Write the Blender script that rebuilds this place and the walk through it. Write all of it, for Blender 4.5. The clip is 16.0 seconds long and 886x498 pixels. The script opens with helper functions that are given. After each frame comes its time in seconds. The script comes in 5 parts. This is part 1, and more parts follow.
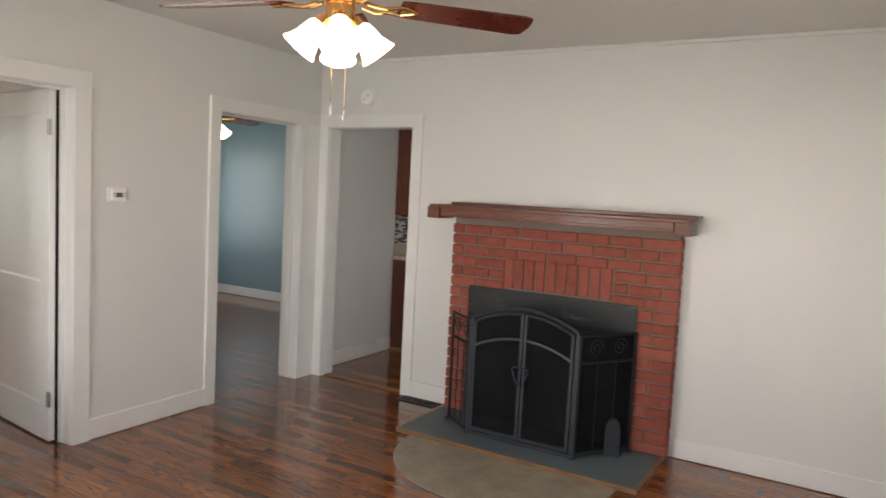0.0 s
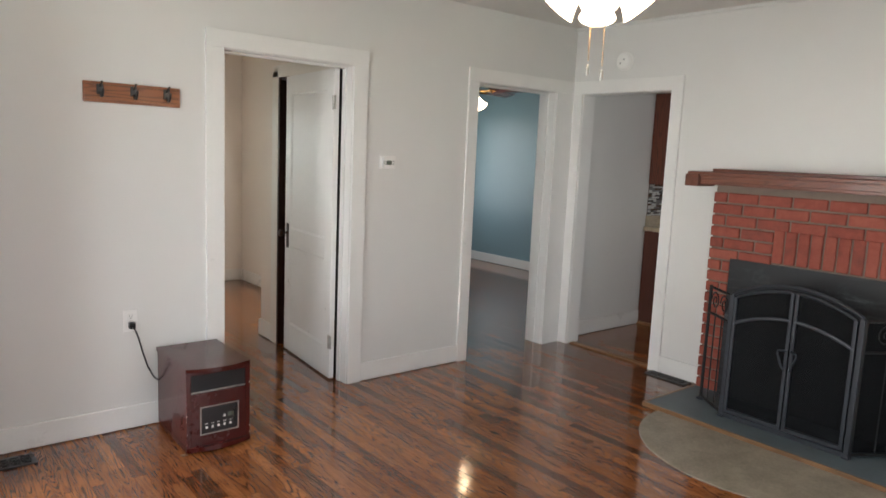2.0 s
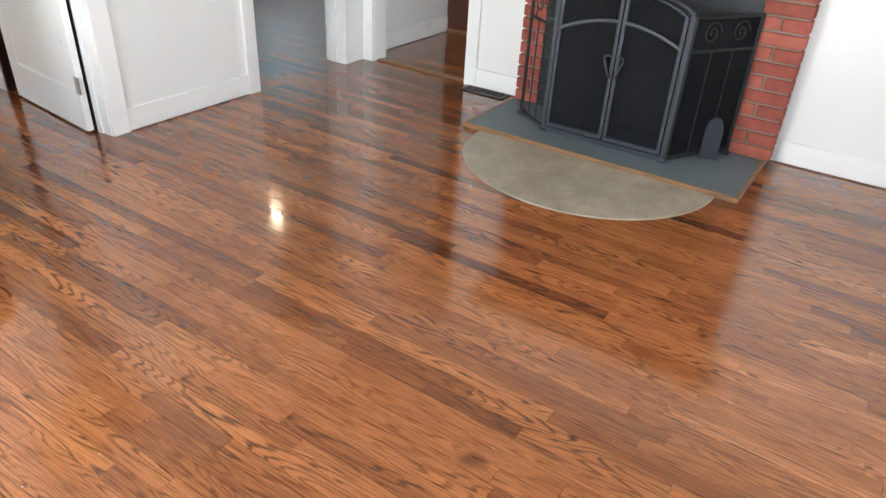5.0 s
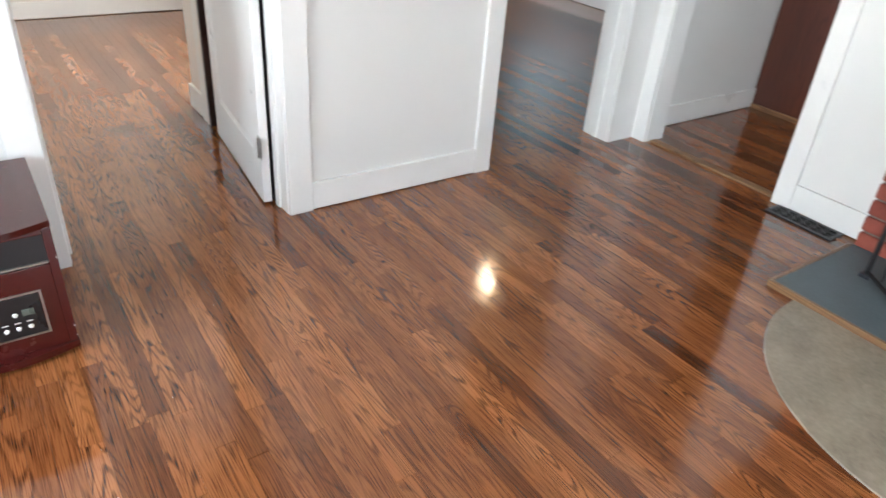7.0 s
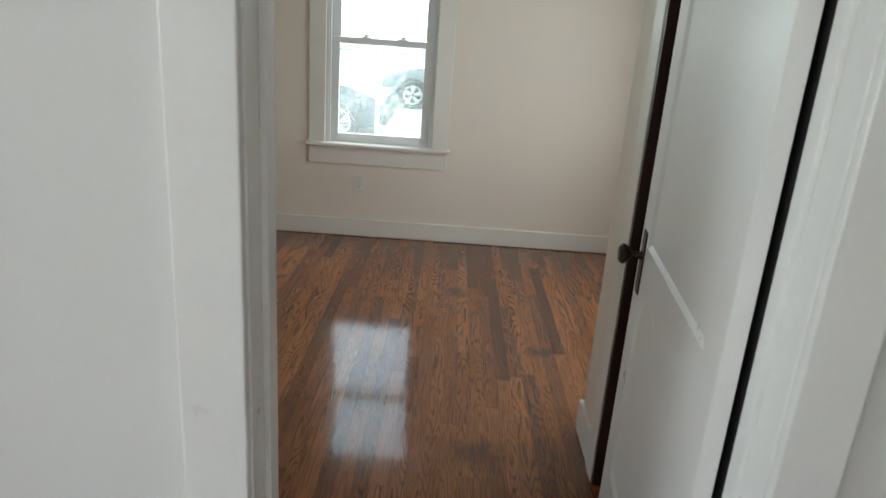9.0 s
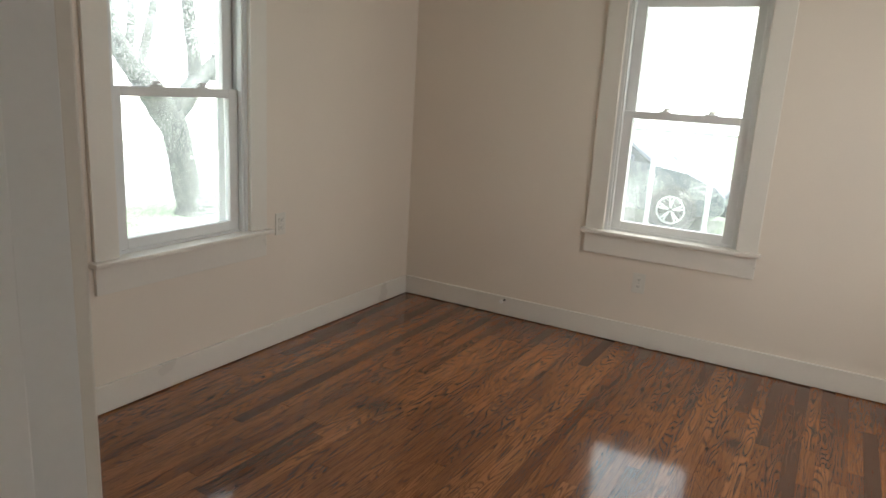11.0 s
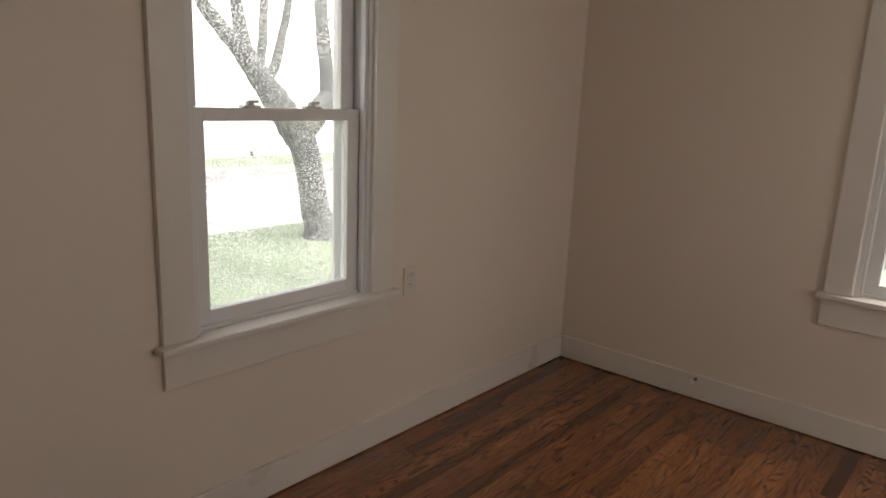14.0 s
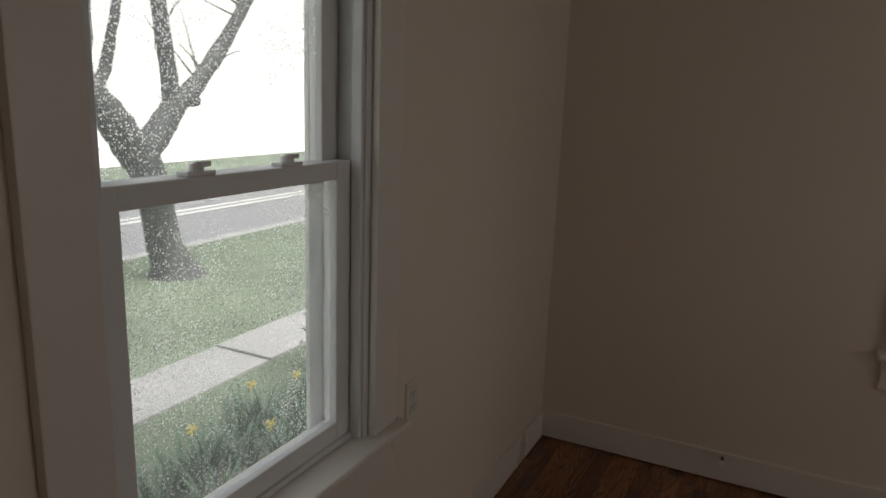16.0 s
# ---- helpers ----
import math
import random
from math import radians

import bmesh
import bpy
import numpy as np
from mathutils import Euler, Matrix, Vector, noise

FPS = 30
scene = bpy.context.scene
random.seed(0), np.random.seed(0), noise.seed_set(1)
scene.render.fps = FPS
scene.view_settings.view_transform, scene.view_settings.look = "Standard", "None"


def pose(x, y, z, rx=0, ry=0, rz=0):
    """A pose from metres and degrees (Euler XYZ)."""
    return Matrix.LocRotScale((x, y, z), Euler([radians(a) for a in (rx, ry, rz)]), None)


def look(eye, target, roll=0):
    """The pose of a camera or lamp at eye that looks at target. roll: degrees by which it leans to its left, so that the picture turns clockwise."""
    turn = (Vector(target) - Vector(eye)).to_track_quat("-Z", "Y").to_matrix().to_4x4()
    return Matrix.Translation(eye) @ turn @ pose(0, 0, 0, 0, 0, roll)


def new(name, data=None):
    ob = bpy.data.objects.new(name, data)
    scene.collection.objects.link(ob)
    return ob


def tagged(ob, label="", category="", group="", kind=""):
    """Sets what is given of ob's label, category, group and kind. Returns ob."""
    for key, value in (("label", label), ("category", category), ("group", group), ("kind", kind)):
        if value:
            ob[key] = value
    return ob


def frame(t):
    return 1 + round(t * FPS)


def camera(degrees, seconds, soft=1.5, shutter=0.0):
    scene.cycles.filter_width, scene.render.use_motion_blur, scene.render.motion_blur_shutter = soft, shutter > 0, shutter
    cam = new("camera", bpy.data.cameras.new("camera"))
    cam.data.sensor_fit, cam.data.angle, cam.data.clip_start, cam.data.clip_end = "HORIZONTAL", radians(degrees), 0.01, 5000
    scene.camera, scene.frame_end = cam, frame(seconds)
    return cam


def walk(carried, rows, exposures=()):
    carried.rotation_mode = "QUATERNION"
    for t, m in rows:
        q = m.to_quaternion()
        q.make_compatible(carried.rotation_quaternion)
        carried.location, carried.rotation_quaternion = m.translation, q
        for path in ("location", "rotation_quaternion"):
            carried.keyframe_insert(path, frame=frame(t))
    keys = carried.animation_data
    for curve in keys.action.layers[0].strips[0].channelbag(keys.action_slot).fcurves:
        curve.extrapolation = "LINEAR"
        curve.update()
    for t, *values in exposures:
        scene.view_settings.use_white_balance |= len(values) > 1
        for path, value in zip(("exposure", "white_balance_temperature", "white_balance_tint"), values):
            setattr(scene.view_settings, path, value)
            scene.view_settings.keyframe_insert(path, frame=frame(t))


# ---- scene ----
cam = camera(65.7, 16.0, shutter=0.2)
PATH = [
    (0, (-0.157, 0.092, 1.554), (-1.16, 1.815, 1.389), 3.0),
    (0.5, (-0.177, 0.059, 1.536), (-1.43, 1.609, 1.374), 3.0),
    (1, (-0.174, 0.038, 1.536), (-1.582, 1.449, 1.37), 3.1),
    (1.5, (-0.182, 0.052, 1.532), (-1.681, 1.366, 1.364), 2.8),
    (2, (-0.16, 0.07, 1.514), (-1.69, 1.328, 1.238), 2.5),
    (2.5, (-0.128, 0.078, 1.487), (-1.614, 1.279, 0.897), 2.1),
    (3, (-0.168, 0.104, 1.481), (-1.566, 1.247, 0.62), 2.5),
    (3.5, (-0.162, 0.168, 1.463), (-1.509, 1.258, 0.465), 2.0),
    (4, (-0.228, 0.259, 1.457), (-1.406, 1.512, 0.436), 1.4),
    (4.2, (-0.286, 0.286, 1.445), (-1.347, 1.64, 0.424), 1.1),
    (6.3, (-1.166, 1.023, 1.418), (-2.033, 2.506, 0.394), 4.0),
    (6.5, (-1.253, 1.147, 1.417), (-2.279, 2.519, 0.386), 4.1),
    (7, (-1.493, 1.394, 1.378), (-2.872, 2.412, 0.347), 4.5),
    (7.5, (-1.837, 1.583, 1.45), (-3.383, 2.283, 0.392), 4.5),
    (8, (-2.24, 1.709, 1.431), (-3.951, 2.167, 0.501), 4.7),
    (8.5, (-2.585, 1.777, 1.449), (-4.443, 1.958, 0.731), 4.7),
    (9, (-2.946, 1.81, 1.46), (-4.845, 1.809, 0.832), 4.1),
    (9.5, (-3.259, 1.951, 1.435), (-5.184, 1.785, 0.917), 3.9),
    (10, (-3.504, 2.011, 1.393), (-5.392, 1.53, 0.939), 4.3),
    (10.2, (-3.585, 2.032, 1.39), (-5.437, 1.43, 0.937), 4.0),
    (12.5, (-3.762, 2.129, 1.444), (-5.271, 0.91, 0.959), 3.6),
    (13, (-3.896, 1.89, 1.477), (-5.407, 0.68, 0.975), 3.4),
    (13.5, (-4.126, 1.654, 1.451), (-5.656, 0.464, 0.96), 3.0),
    (14, (-4.357, 1.456, 1.396), (-5.838, 0.186, 0.951), 2.4),
    (14.5, (-4.601, 1.138, 1.41), (-5.943, -0.276, 0.966), 2.4),
    (15, (-4.779, 0.889, 1.432), (-6.08, -0.558, 0.969), 2.4),
    (15.5, (-4.829, 0.689, 1.464), (-6.33, -0.55, 1.008), 2.6),
    (16, (-4.745, 0.469, 1.468), (-6.498, -0.394, 1.04), 2.1),
]
# seconds, stops over the base, kelvin, tint
STOPS = [(0, -0.52, 7000, 16), (1.5, -0.5, 6850, 14), (2.5, -0.35, 6450, 12), (3.5, 0.2, 6300, 10), (4.2, 0.4, 6300, 10), (6.5, 0.72, 6050, 10), (7.0, 0.55, 6100, 10), (8.0, -0.32, 6000, 6), (9.0, -0.82, 6200, 6), (9.5, -0.72, 6650, 7), (10.2, -0.68, 6750, 8), (12.5, -1.33, 7350, 20), (13.5, -1.5, 7500, 22), (14.0, -1.52, 7600, 23), (14.5, -1.83, 7550, 23), (15.0, -2.5, 7300, 20), (16.0, -2.65, 7250, 20)]
BASE_STOP = 3.6
walk(cam, [(t, look(eye, target, roll)) for t, eye, target, roll in PATH], [(t, BASE_STOP + s, k, tint) for t, s, k, tint in STOPS])

# ---- light ----
world = bpy.data.worlds.new("overcast_sky")
scene.world = world
world.use_nodes = True
wn = world.node_tree
sky = wn.nodes.new("ShaderNodeTexSky")
sky.sky_type, sky.sun_disc = "NISHITA", False
sky.sun_elevation, sky.sun_rotation = radians(63), radians(0)
sky.air_density, sky.dust_density, sky.ozone_density = 1.0, 6.0, 1.0
grey = wn.nodes.new("ShaderNodeHueSaturation")
grey.inputs["Saturation"].default_value = 0.3
wn.links.new(sky.outputs[0], grey.inputs["Color"])
cloud = wn.nodes.new("ShaderNodeMixRGB")
cloud.blend_type = "LIGHTEN"
cloud.inputs[0].default_value = 1.0
cloud.inputs[2].default_value = (2.75, 3.2, 3.6, 1.0)
wn.links.new(grey.outputs[0], cloud.inputs[1])
wn.links.new(cloud.outputs[0], wn.nodes["Background"].inputs[0])
wn.nodes["Background"].inputs[1].default_value = 0.11
sun = new("sun", bpy.data.lights.new("sun", "SUN"))
sun.data.energy, sun.data.angle, sun.data.color = 1.9, radians(60), (0.84, 0.94, 1.0)
sun.matrix_world = look((-3, 6, 12), (-2, 0, 0))


def area(name, eye, target, w, h, watts, colour=(1, 1, 1)):
    lamp = new(name, bpy.data.lights.new(name, "AREA"))
    lamp.data.shape, lamp.data.size, lamp.data.size_y = "RECTANGLE", w, h
    lamp.data.energy, lamp.data.color = watts, colour
    lamp.matrix_world = look(eye, target)
    return lamp


def bulb(name, place, watts, radius=0.03, colour=(1.0, 0.72, 0.42)):
    lamp = new(name, bpy.data.lights.new(name, "POINT"))
    lamp.data.energy, lamp.data.color, lamp.data.shadow_soft_size = watts, colour, radius
    lamp.location = place
    return lamp


SKY_TINT = (0.90, 0.96, 1.0)
area("sky_light_front_door", (-2.95, -0.62, 1.0), (-2.75, 2.0, 0.7), 0.85, 1.95, 3.6, SKY_TINT)
# Added fill in an assumed front window behind the camera.
area("added_fill_front", (-0.95, -0.62, 1.35), (-3.2, 1.6, 1.1), 1.3, 1.2, 1.8, SKY_TINT)
# Added fill lamp; no window is known in the side wall.
area("added_fill_side", (0.93, 2.0, 1.35), (-1.0, 2.0, 0.9), 1.5, 1.2, 1.25, SKY_TINT)
# Added fill that brightens the blue room from an invented west window.
area("added_fill_blue_room", (-8.03, 5.6, 1.4), (-5.0, 5.6, 1.0), 1.0, 1.2, 2.0, SKY_TINT)
# Added fill in front of the solid kitchen wall; no window there.
area("added_fill_kitchen", (-1.0, 5.4, 1.5), (-3.0, 5.4, 1.0), 0.9, 0.9, 1.2, SKY_TINT)
# Added fill for the bedroom, in a made-up north window out of view.
area("added_fill_bedroom", (-6.10, 3.21, 1.3), (-5.9, 0.0, 1.0), 1.2, 1.2, 3.2, SKY_TINT)


# ---- materials ----


def node(nt, kind, settings=None, **inputs):
    n = nt.nodes.new("ShaderNode" + kind)
    if settings and "operation" in settings:
        n.operation = settings["operation"]
    if settings and "blend_type" in settings:
        n.blend_type = settings["blend_type"]
    for k, v in inputs.items():
        sock = n.inputs[int(k[1:])] if k[0] == "i" and k[1:].isdigit() else n.inputs[k.replace("_", " ")]
        if isinstance(v, bpy.types.NodeSocket):
            nt.links.new(v, sock)
        else:
            sock.default_value = v
    return n


def rgb(c):
    return (c[0], c[1], c[2], 1.0)


def blank(name):
    m = bpy.data.materials.new(name)
    m.use_nodes = True
    return m, m.node_tree, m.node_tree.nodes["Principled BSDF"]


def ramp(nt, fac, stops):
    r = nt.nodes.new("ShaderNodeValToRGB")
    while len(r.color_ramp.elements) < len(stops):
        r.color_ramp.elements.new(0.5)
    for e, (p, c) in zip(r.color_ramp.elements, stops):
        e.position, e.color = p, rgb(c)
    nt.links.new(fac, r.inputs[0])
    return r.outputs[0]


def surface(name, base, rough=0.5, metal=0.0, vary=0.12, big=2.0, fine=60.0, bump=0.15, depth=0.002, coat=0.0, stretch=(1, 1, 1), rough_vary=0.15):
    """A worn plain surface: blotches at two scales, uneven gloss, fine relief."""
    m, nt, b = blank(name)
    pos = node(nt, "TexCoord").outputs["Object"]
    mp = node(nt, "Mapping", Vector=pos, Scale=stretch).outputs[0]
    n1 = node(nt, "TexNoise", Vector=mp, Scale=big, Detail=5.0, Roughness=0.6).outputs["Fac"]
    n2 = node(nt, "TexNoise", Vector=mp, Scale=fine, Detail=3.0).outputs["Fac"]
    both = node(nt, "Math", {"operation": "MULTIPLY_ADD"}, i0=n2, i1=0.4, i2=n1).outputs[0]
    lo, hi = [max(0.0, c * (1 - vary)) for c in base], [min(1.0, c * (1 + vary)) for c in base]
    nt.links.new(ramp(nt, both, [(0.4, lo), (1.0, hi)]), b.inputs["Base Color"])
    r = node(nt, "MapRange", Value=n1, To_Min=max(0.02, rough - rough_vary), To_Max=min(1, rough + rough_vary)).outputs[0]
    nt.links.new(r, b.inputs["Roughness"])
    b.inputs["Metallic"].default_value = metal
    b.inputs["Coat Weight"].default_value = coat
    nt.links.new(node(nt, "Bump", Strength=bump, Distance=depth, Height=both).outputs[0], b.inputs["Normal"])
    return m


# old spill stains in the varnish: place, radius
SPOTS = [((-5.05, 1.97), 0.12), ((-5.9, 2.3), 0.09), ((-6.6, 1.9), 0.10), ((-1.18, 1.605), 0.05), ((-6.0, 0.5), 0.13)]


def wood(name, dark, mid, light, rough=0.3, coat=0.0, along="x", ring=26.0, pieces=False, bump=0.12, tone=0.5, wear=0.0, lines=0.85, spots=False):
    """Wood: contour rings of a stretched noise, pores along the grain, and a tone of its own for each piece."""
    m, nt, b = blank(name)
    pos = node(nt, "NewGeometry").outputs["Position"] if pieces else node(nt, "TexCoord").outputs["Object"]
    oi = node(nt, "ObjectInfo").outputs["Random"]
    isl = node(nt, "NewGeometry").outputs["Random Per Island"]
    rnd = node(nt, "Math", {"operation": "FRACT"}, i0=node(nt, "Math", {"operation": "ADD"}, i0=oi, i1=isl).outputs[0]).outputs[0]
    shift = node(nt, "CombineXYZ", X=node(nt, "Math", {"operation": "MULTIPLY"}, i0=rnd, i1=37.0).outputs[0],
                 Y=node(nt, "Math", {"operation": "MULTIPLY"}, i0=rnd, i1=91.0).outputs[0], Z=rnd).outputs[0]
    moved = node(nt, "VectorMath", {"operation": "ADD"}, i0=pos, i1=shift).outputs[0]
    st = {"x": (0.9, 9.0, 9.0), "y": (9.0, 0.9, 9.0), "z": (9.0, 9.0, 0.9)}[along]
    pt = {"x": (9.0, 330.0, 330.0), "y": (330.0, 9.0, 330.0), "z": (330.0, 330.0, 9.0)}[along]
    field = node(nt, "TexNoise", Vector=node(nt, "Mapping", Vector=moved, Scale=st).outputs[0], Scale=1.0, Detail=2.0, Roughness=0.45).outputs["Fac"]
    rings = node(nt, "Math", {"operation": "SINE"}, i0=node(nt, "Math", {"operation": "MULTIPLY"}, i0=field, i1=ring * 6.283).outputs[0]).outputs[0]
    line = node(nt, "MapRange", Value=rings, From_Min=0.15, From_Max=0.95).outputs[0]
    pores = node(nt, "TexNoise", Vector=node(nt, "Mapping", Vector=moved, Scale=pt).outputs[0], Scale=1.0, Detail=2.0).outputs["Fac"]
    patch = node(nt, "TexNoise", Vector=node(nt, "Mapping", Vector=moved, Scale=[v * 0.6 for v in st]).outputs[0], Scale=1.0, Detail=3.0).outputs["Fac"]
    line = node(nt, "Math", {"operation": "MULTIPLY"}, i0=line, i1=node(nt, "MapRange", Value=patch, From_Min=0.34, From_Max=0.62, To_Min=0.15, To_Max=lines).outputs[0]).outputs[0]
    line = node(nt, "Math", {"operation": "MULTIPLY"}, i0=line, i1=node(nt, "MapRange", Value=pores, From_Min=0.35, From_Max=0.6, To_Min=1.0, To_Max=0.55).outputs[0]).outputs[0]
    streak = node(nt, "Math", {"operation": "MULTIPLY_ADD"}, i0=pores, i1=0.35, i2=node(nt, "Math", {"operation": "MULTIPLY"}, i0=patch, i1=0.62).outputs[0]).outputs[0]
    skew = node(nt, "Math", {"operation": "POWER"}, i0=rnd, i1=0.6).outputs[0]
    toned = node(nt, "Math", {"operation": "MULTIPLY_ADD"}, i0=node(nt, "Math", {"operation": "SUBTRACT"}, i0=skew, i1=0.6).outputs[0], i1=tone, i2=streak).outputs[0]
    col = ramp(nt, toned, [(0.15, dark), (0.5, mid), (0.85, light)])
    col = node(nt, "MixRGB", Fac=line, Color1=col, Color2=rgb([c * 0.6 for c in dark])).outputs[0]
    if spots:
        open_pore = node(nt, "MapRange", Value=pores, From_Min=0.36, From_Max=0.47, To_Min=0.6, To_Max=0.0).outputs[0]
        col = node(nt, "MixRGB", {"blend_type": "MULTIPLY"}, Fac=open_pore, Color1=col, Color2=(0.42, 0.28, 0.2, 1)).outputs[0]
    if wear:
        blot = node(nt, "TexNoise", Vector=pos, Scale=1.7, Detail=6.0, Roughness=0.65).outputs["Fac"]
        wf = node(nt, "MapRange", Value=blot, From_Min=0.35, From_Max=0.72, To_Min=0.0, To_Max=wear).outputs[0]
        col = node(nt, "MixRGB", {"blend_type": "MULTIPLY"}, Fac=wf, Color1=col, Color2=(0.52, 0.40, 0.33, 1)).outputs[0]
    if spots:
        wob = node(nt, "VectorMath", {"operation": "MULTIPLY_ADD"}, i0=node(nt, "TexNoise", Vector=pos, Scale=9.0, Detail=4.0).outputs["Color"], i1=(0.12, 0.12, 0.0), i2=pos).outputs[0]
        for place, size in SPOTS:
            d = node(nt, "VectorMath", {"operation": "DISTANCE"}, i0=wob, i1=(place[0] + 0.06, place[1] + 0.06, 0.0)).outputs["Value"]
            f = node(nt, "MapRange", Value=d, From_Min=0.0, From_Max=size, To_Min=0.8, To_Max=0.0).outputs[0]
            col = node(nt, "MixRGB", {"blend_type": "MULTIPLY"}, Fac=f, Color1=col, Color2=(0.16, 0.12, 0.1, 1)).outputs[0]
    nt.links.new(col, b.inputs["Base Color"])
    gl = node(nt, "TexNoise", Vector=pos, Scale=3.5, Detail=6.0, Roughness=0.7).outputs["Fac"]
    nt.links.new(node(nt, "MapRange", Value=gl, From_Min=0.3, From_Max=0.7, To_Min=rough * 0.75, To_Max=rough * 1.35).outputs[0], b.inputs["Roughness"])
    b.inputs["Coat Weight"].default_value = coat
    b.inputs["Coat Roughness"].default_value = 0.06
    if spots:
        wave = node(nt, "TexNoise", Vector=node(nt, "Mapping", Vector=moved, Scale=(6.0, 17.0, 17.0)).outputs[0], Scale=1.0, Detail=2.0).outputs["Fac"]
        swell = node(nt, "Bump", Strength=0.5, Distance=0.0012, Height=wave).outputs[0]
        nt.links.new(swell, b.inputs["Coat Normal"])
        nt.links.new(node(nt, "Bump", Strength=bump, Distance=0.0012, Height=streak, Normal=swell).outputs[0], b.inputs["Normal"])
    else:
        nt.links.new(node(nt, "Bump", Strength=bump, Distance=0.0012, Height=streak).outputs[0], b.inputs["Normal"])
    return m


def paint(name, base, rough=0.55, big=1.1):
    """Rolled wall paint: faint patches and an orange-peel relief."""
    return surface(name, base, rough, 0.0, 0.035, big, 170.0, 0.22, 0.0012, rough_vary=0.08)


M_WALL = paint("wall_paint_white", (0.71, 0.705, 0.685))
M_BEDWALL = paint("wall_paint_cream", (0.775, 0.685, 0.59))
M_BLUE = paint("wall_paint_blue", (0.20, 0.30, 0.34), 0.45)
M_CEIL = paint("ceiling_paint", (0.72, 0.71, 0.68), 0.8)
M_TRIM = surface("gloss_white_trim_paint", (0.78, 0.775, 0.755), 0.32, 0.0, 0.04, 3.0, 90.0, 0.1, 0.001)
M_BEDTRIM = surface("gloss_cream_trim_paint", (0.76, 0.71, 0.64), 0.32, 0.0, 0.04, 3.0, 90.0, 0.1, 0.001)
M_VINYL = surface("white_vinyl", (0.76, 0.755, 0.74), 0.35, 0.0, 0.03)
M_FLOOR = wood("varnished_oak", (0.07, 0.019, 0.0065), (0.285, 0.101, 0.032), (0.47, 0.19, 0.065), 0.12, 0.15, "x", 30.0, True, 0.08, 0.42, 0.55, 1.0, True)
M_FLOOR.node_tree.nodes["Principled BSDF"].inputs["Coat Weight"].default_value = 0.42
M_GAP = surface("dark_board_gap", (0.03, 0.012, 0.006), 0.8)
M_BRICK, M_MORTAR = None, surface("grey_mortar", (0.20, 0.155, 0.125), 0.9, 0, 0.2, 6, 220, 0.6, 0.003)
M_MANTEL = wood("cherry_stained_mantel", (0.05, 0.012, 0.006), (0.13, 0.035, 0.016), (0.21, 0.065, 0.03), 0.35, 0.15, "x", 20.0)
M_HEATER = wood("cherry_laminate", (0.034, 0.0035, 0.003), (0.052, 0.0052, 0.0042), (0.07, 0.009, 0.0065), 0.24, 0.12, "x", 12.0, bump=0.0, tone=0.1, lines=0.12)
M_HOOKWOOD = wood("oak_hook_rail", (0.14, 0.04, 0.012), (0.27, 0.085, 0.028), (0.38, 0.14, 0.05), 0.4, 0.1, "y", 18.0)
# Dark stain of the closet jambs; doubles as shade on the closet back.
M_DARKWOOD = wood("dark_stained_wood_and_closet_shade", (0.025, 0.009, 0.006), (0.06, 0.021, 0.013), (0.09, 0.034, 0.02), 0.4, 0.0, "z", 16.0)
M_CABINET = wood("cherry_cabinet", (0.05, 0.012, 0.006), (0.11, 0.026, 0.012), (0.17, 0.045, 0.02), 0.35, 0.1, "z", 12.0)
M_EDGE = wood("pine_edging", (0.13, 0.062, 0.027), (0.22, 0.115, 0.05), (0.31, 0.175, 0.085), 0.4, 0.0, "x", 14.0)
M_SLATE = surface("blue_grey_slate", (0.105, 0.135, 0.15), 0.6, 0, 0.22, 5, 90, 0.3, 0.002)
M_CONCRETE = surface("worn_hearth_concrete", (0.28, 0.24, 0.185), 0.5, 0, 0.42, 5, 70, 0.35, 0.002)
M_IRON = surface("dark_painted_iron", (0.024, 0.029, 0.037), 0.5, 0.2, 0.25, 8, 150, 0.2, 0.001)
M_WINGIRON = surface("black_wing_iron", (0.011, 0.012, 0.013), 0.6, 0.2, 0.3)
M_IRONBAR = surface("worn_bare_iron", (0.085, 0.093, 0.108), 0.45, 0.4, 0.2)
M_BLACK = surface("black_plastic", (0.012, 0.012, 0.013), 0.3, 0, 0.2)
# Near-black that stands for deep shade in the hinge gap and floor ducts.
M_GAPSHADE = surface("gap_shade_black", (0.012, 0.011, 0.01), 0.9, 0, 0.4)
M_BRASS = surface("polished_brass", (0.72, 0.46, 0.20), 0.2, 1.0, 0.1)
M_NICKEL = surface("steel_hinge", (0.48, 0.47, 0.44), 0.35, 1.0, 0.15)
M_BLADE = wood("cherry_fan_blade", (0.05, 0.009, 0.005), (0.13, 0.024, 0.012), (0.20, 0.045, 0.02), 0.28, 0.2, "x", 10.0)
M_PLATE = surface("white_plastic", (0.82, 0.81, 0.79), 0.3, 0, 0.03)
M_ALMOND = surface("off_white_plastic", (0.72, 0.68, 0.61), 0.3, 0, 0.03)
M_BRONZE = surface("oil_rubbed_bronze", (0.035, 0.02, 0.014), 0.4, 0.7, 0.3)
M_REDDOOR = surface("red_door_paint", (0.50, 0.028, 0.04), 0.35, 0, 0.08)
M_COUNTER = surface("beige_laminate_counter", (0.42, 0.34, 0.24), 0.35, 0, 0.3, 20, 160)
M_GRASS = surface("lawn", (0.13, 0.165, 0.112), 0.95, 0, 0.5, 0.8, 40, 0.9, 0.03)
M_BLADEGRASS = surface("grass_blade", (0.135, 0.18, 0.118), 0.8, 0, 0.4)
M_ROAD = surface("wet_asphalt", (0.15, 0.152, 0.158), 0.32, 0, 0.2, 0.7, 90, 0.4, 0.004)
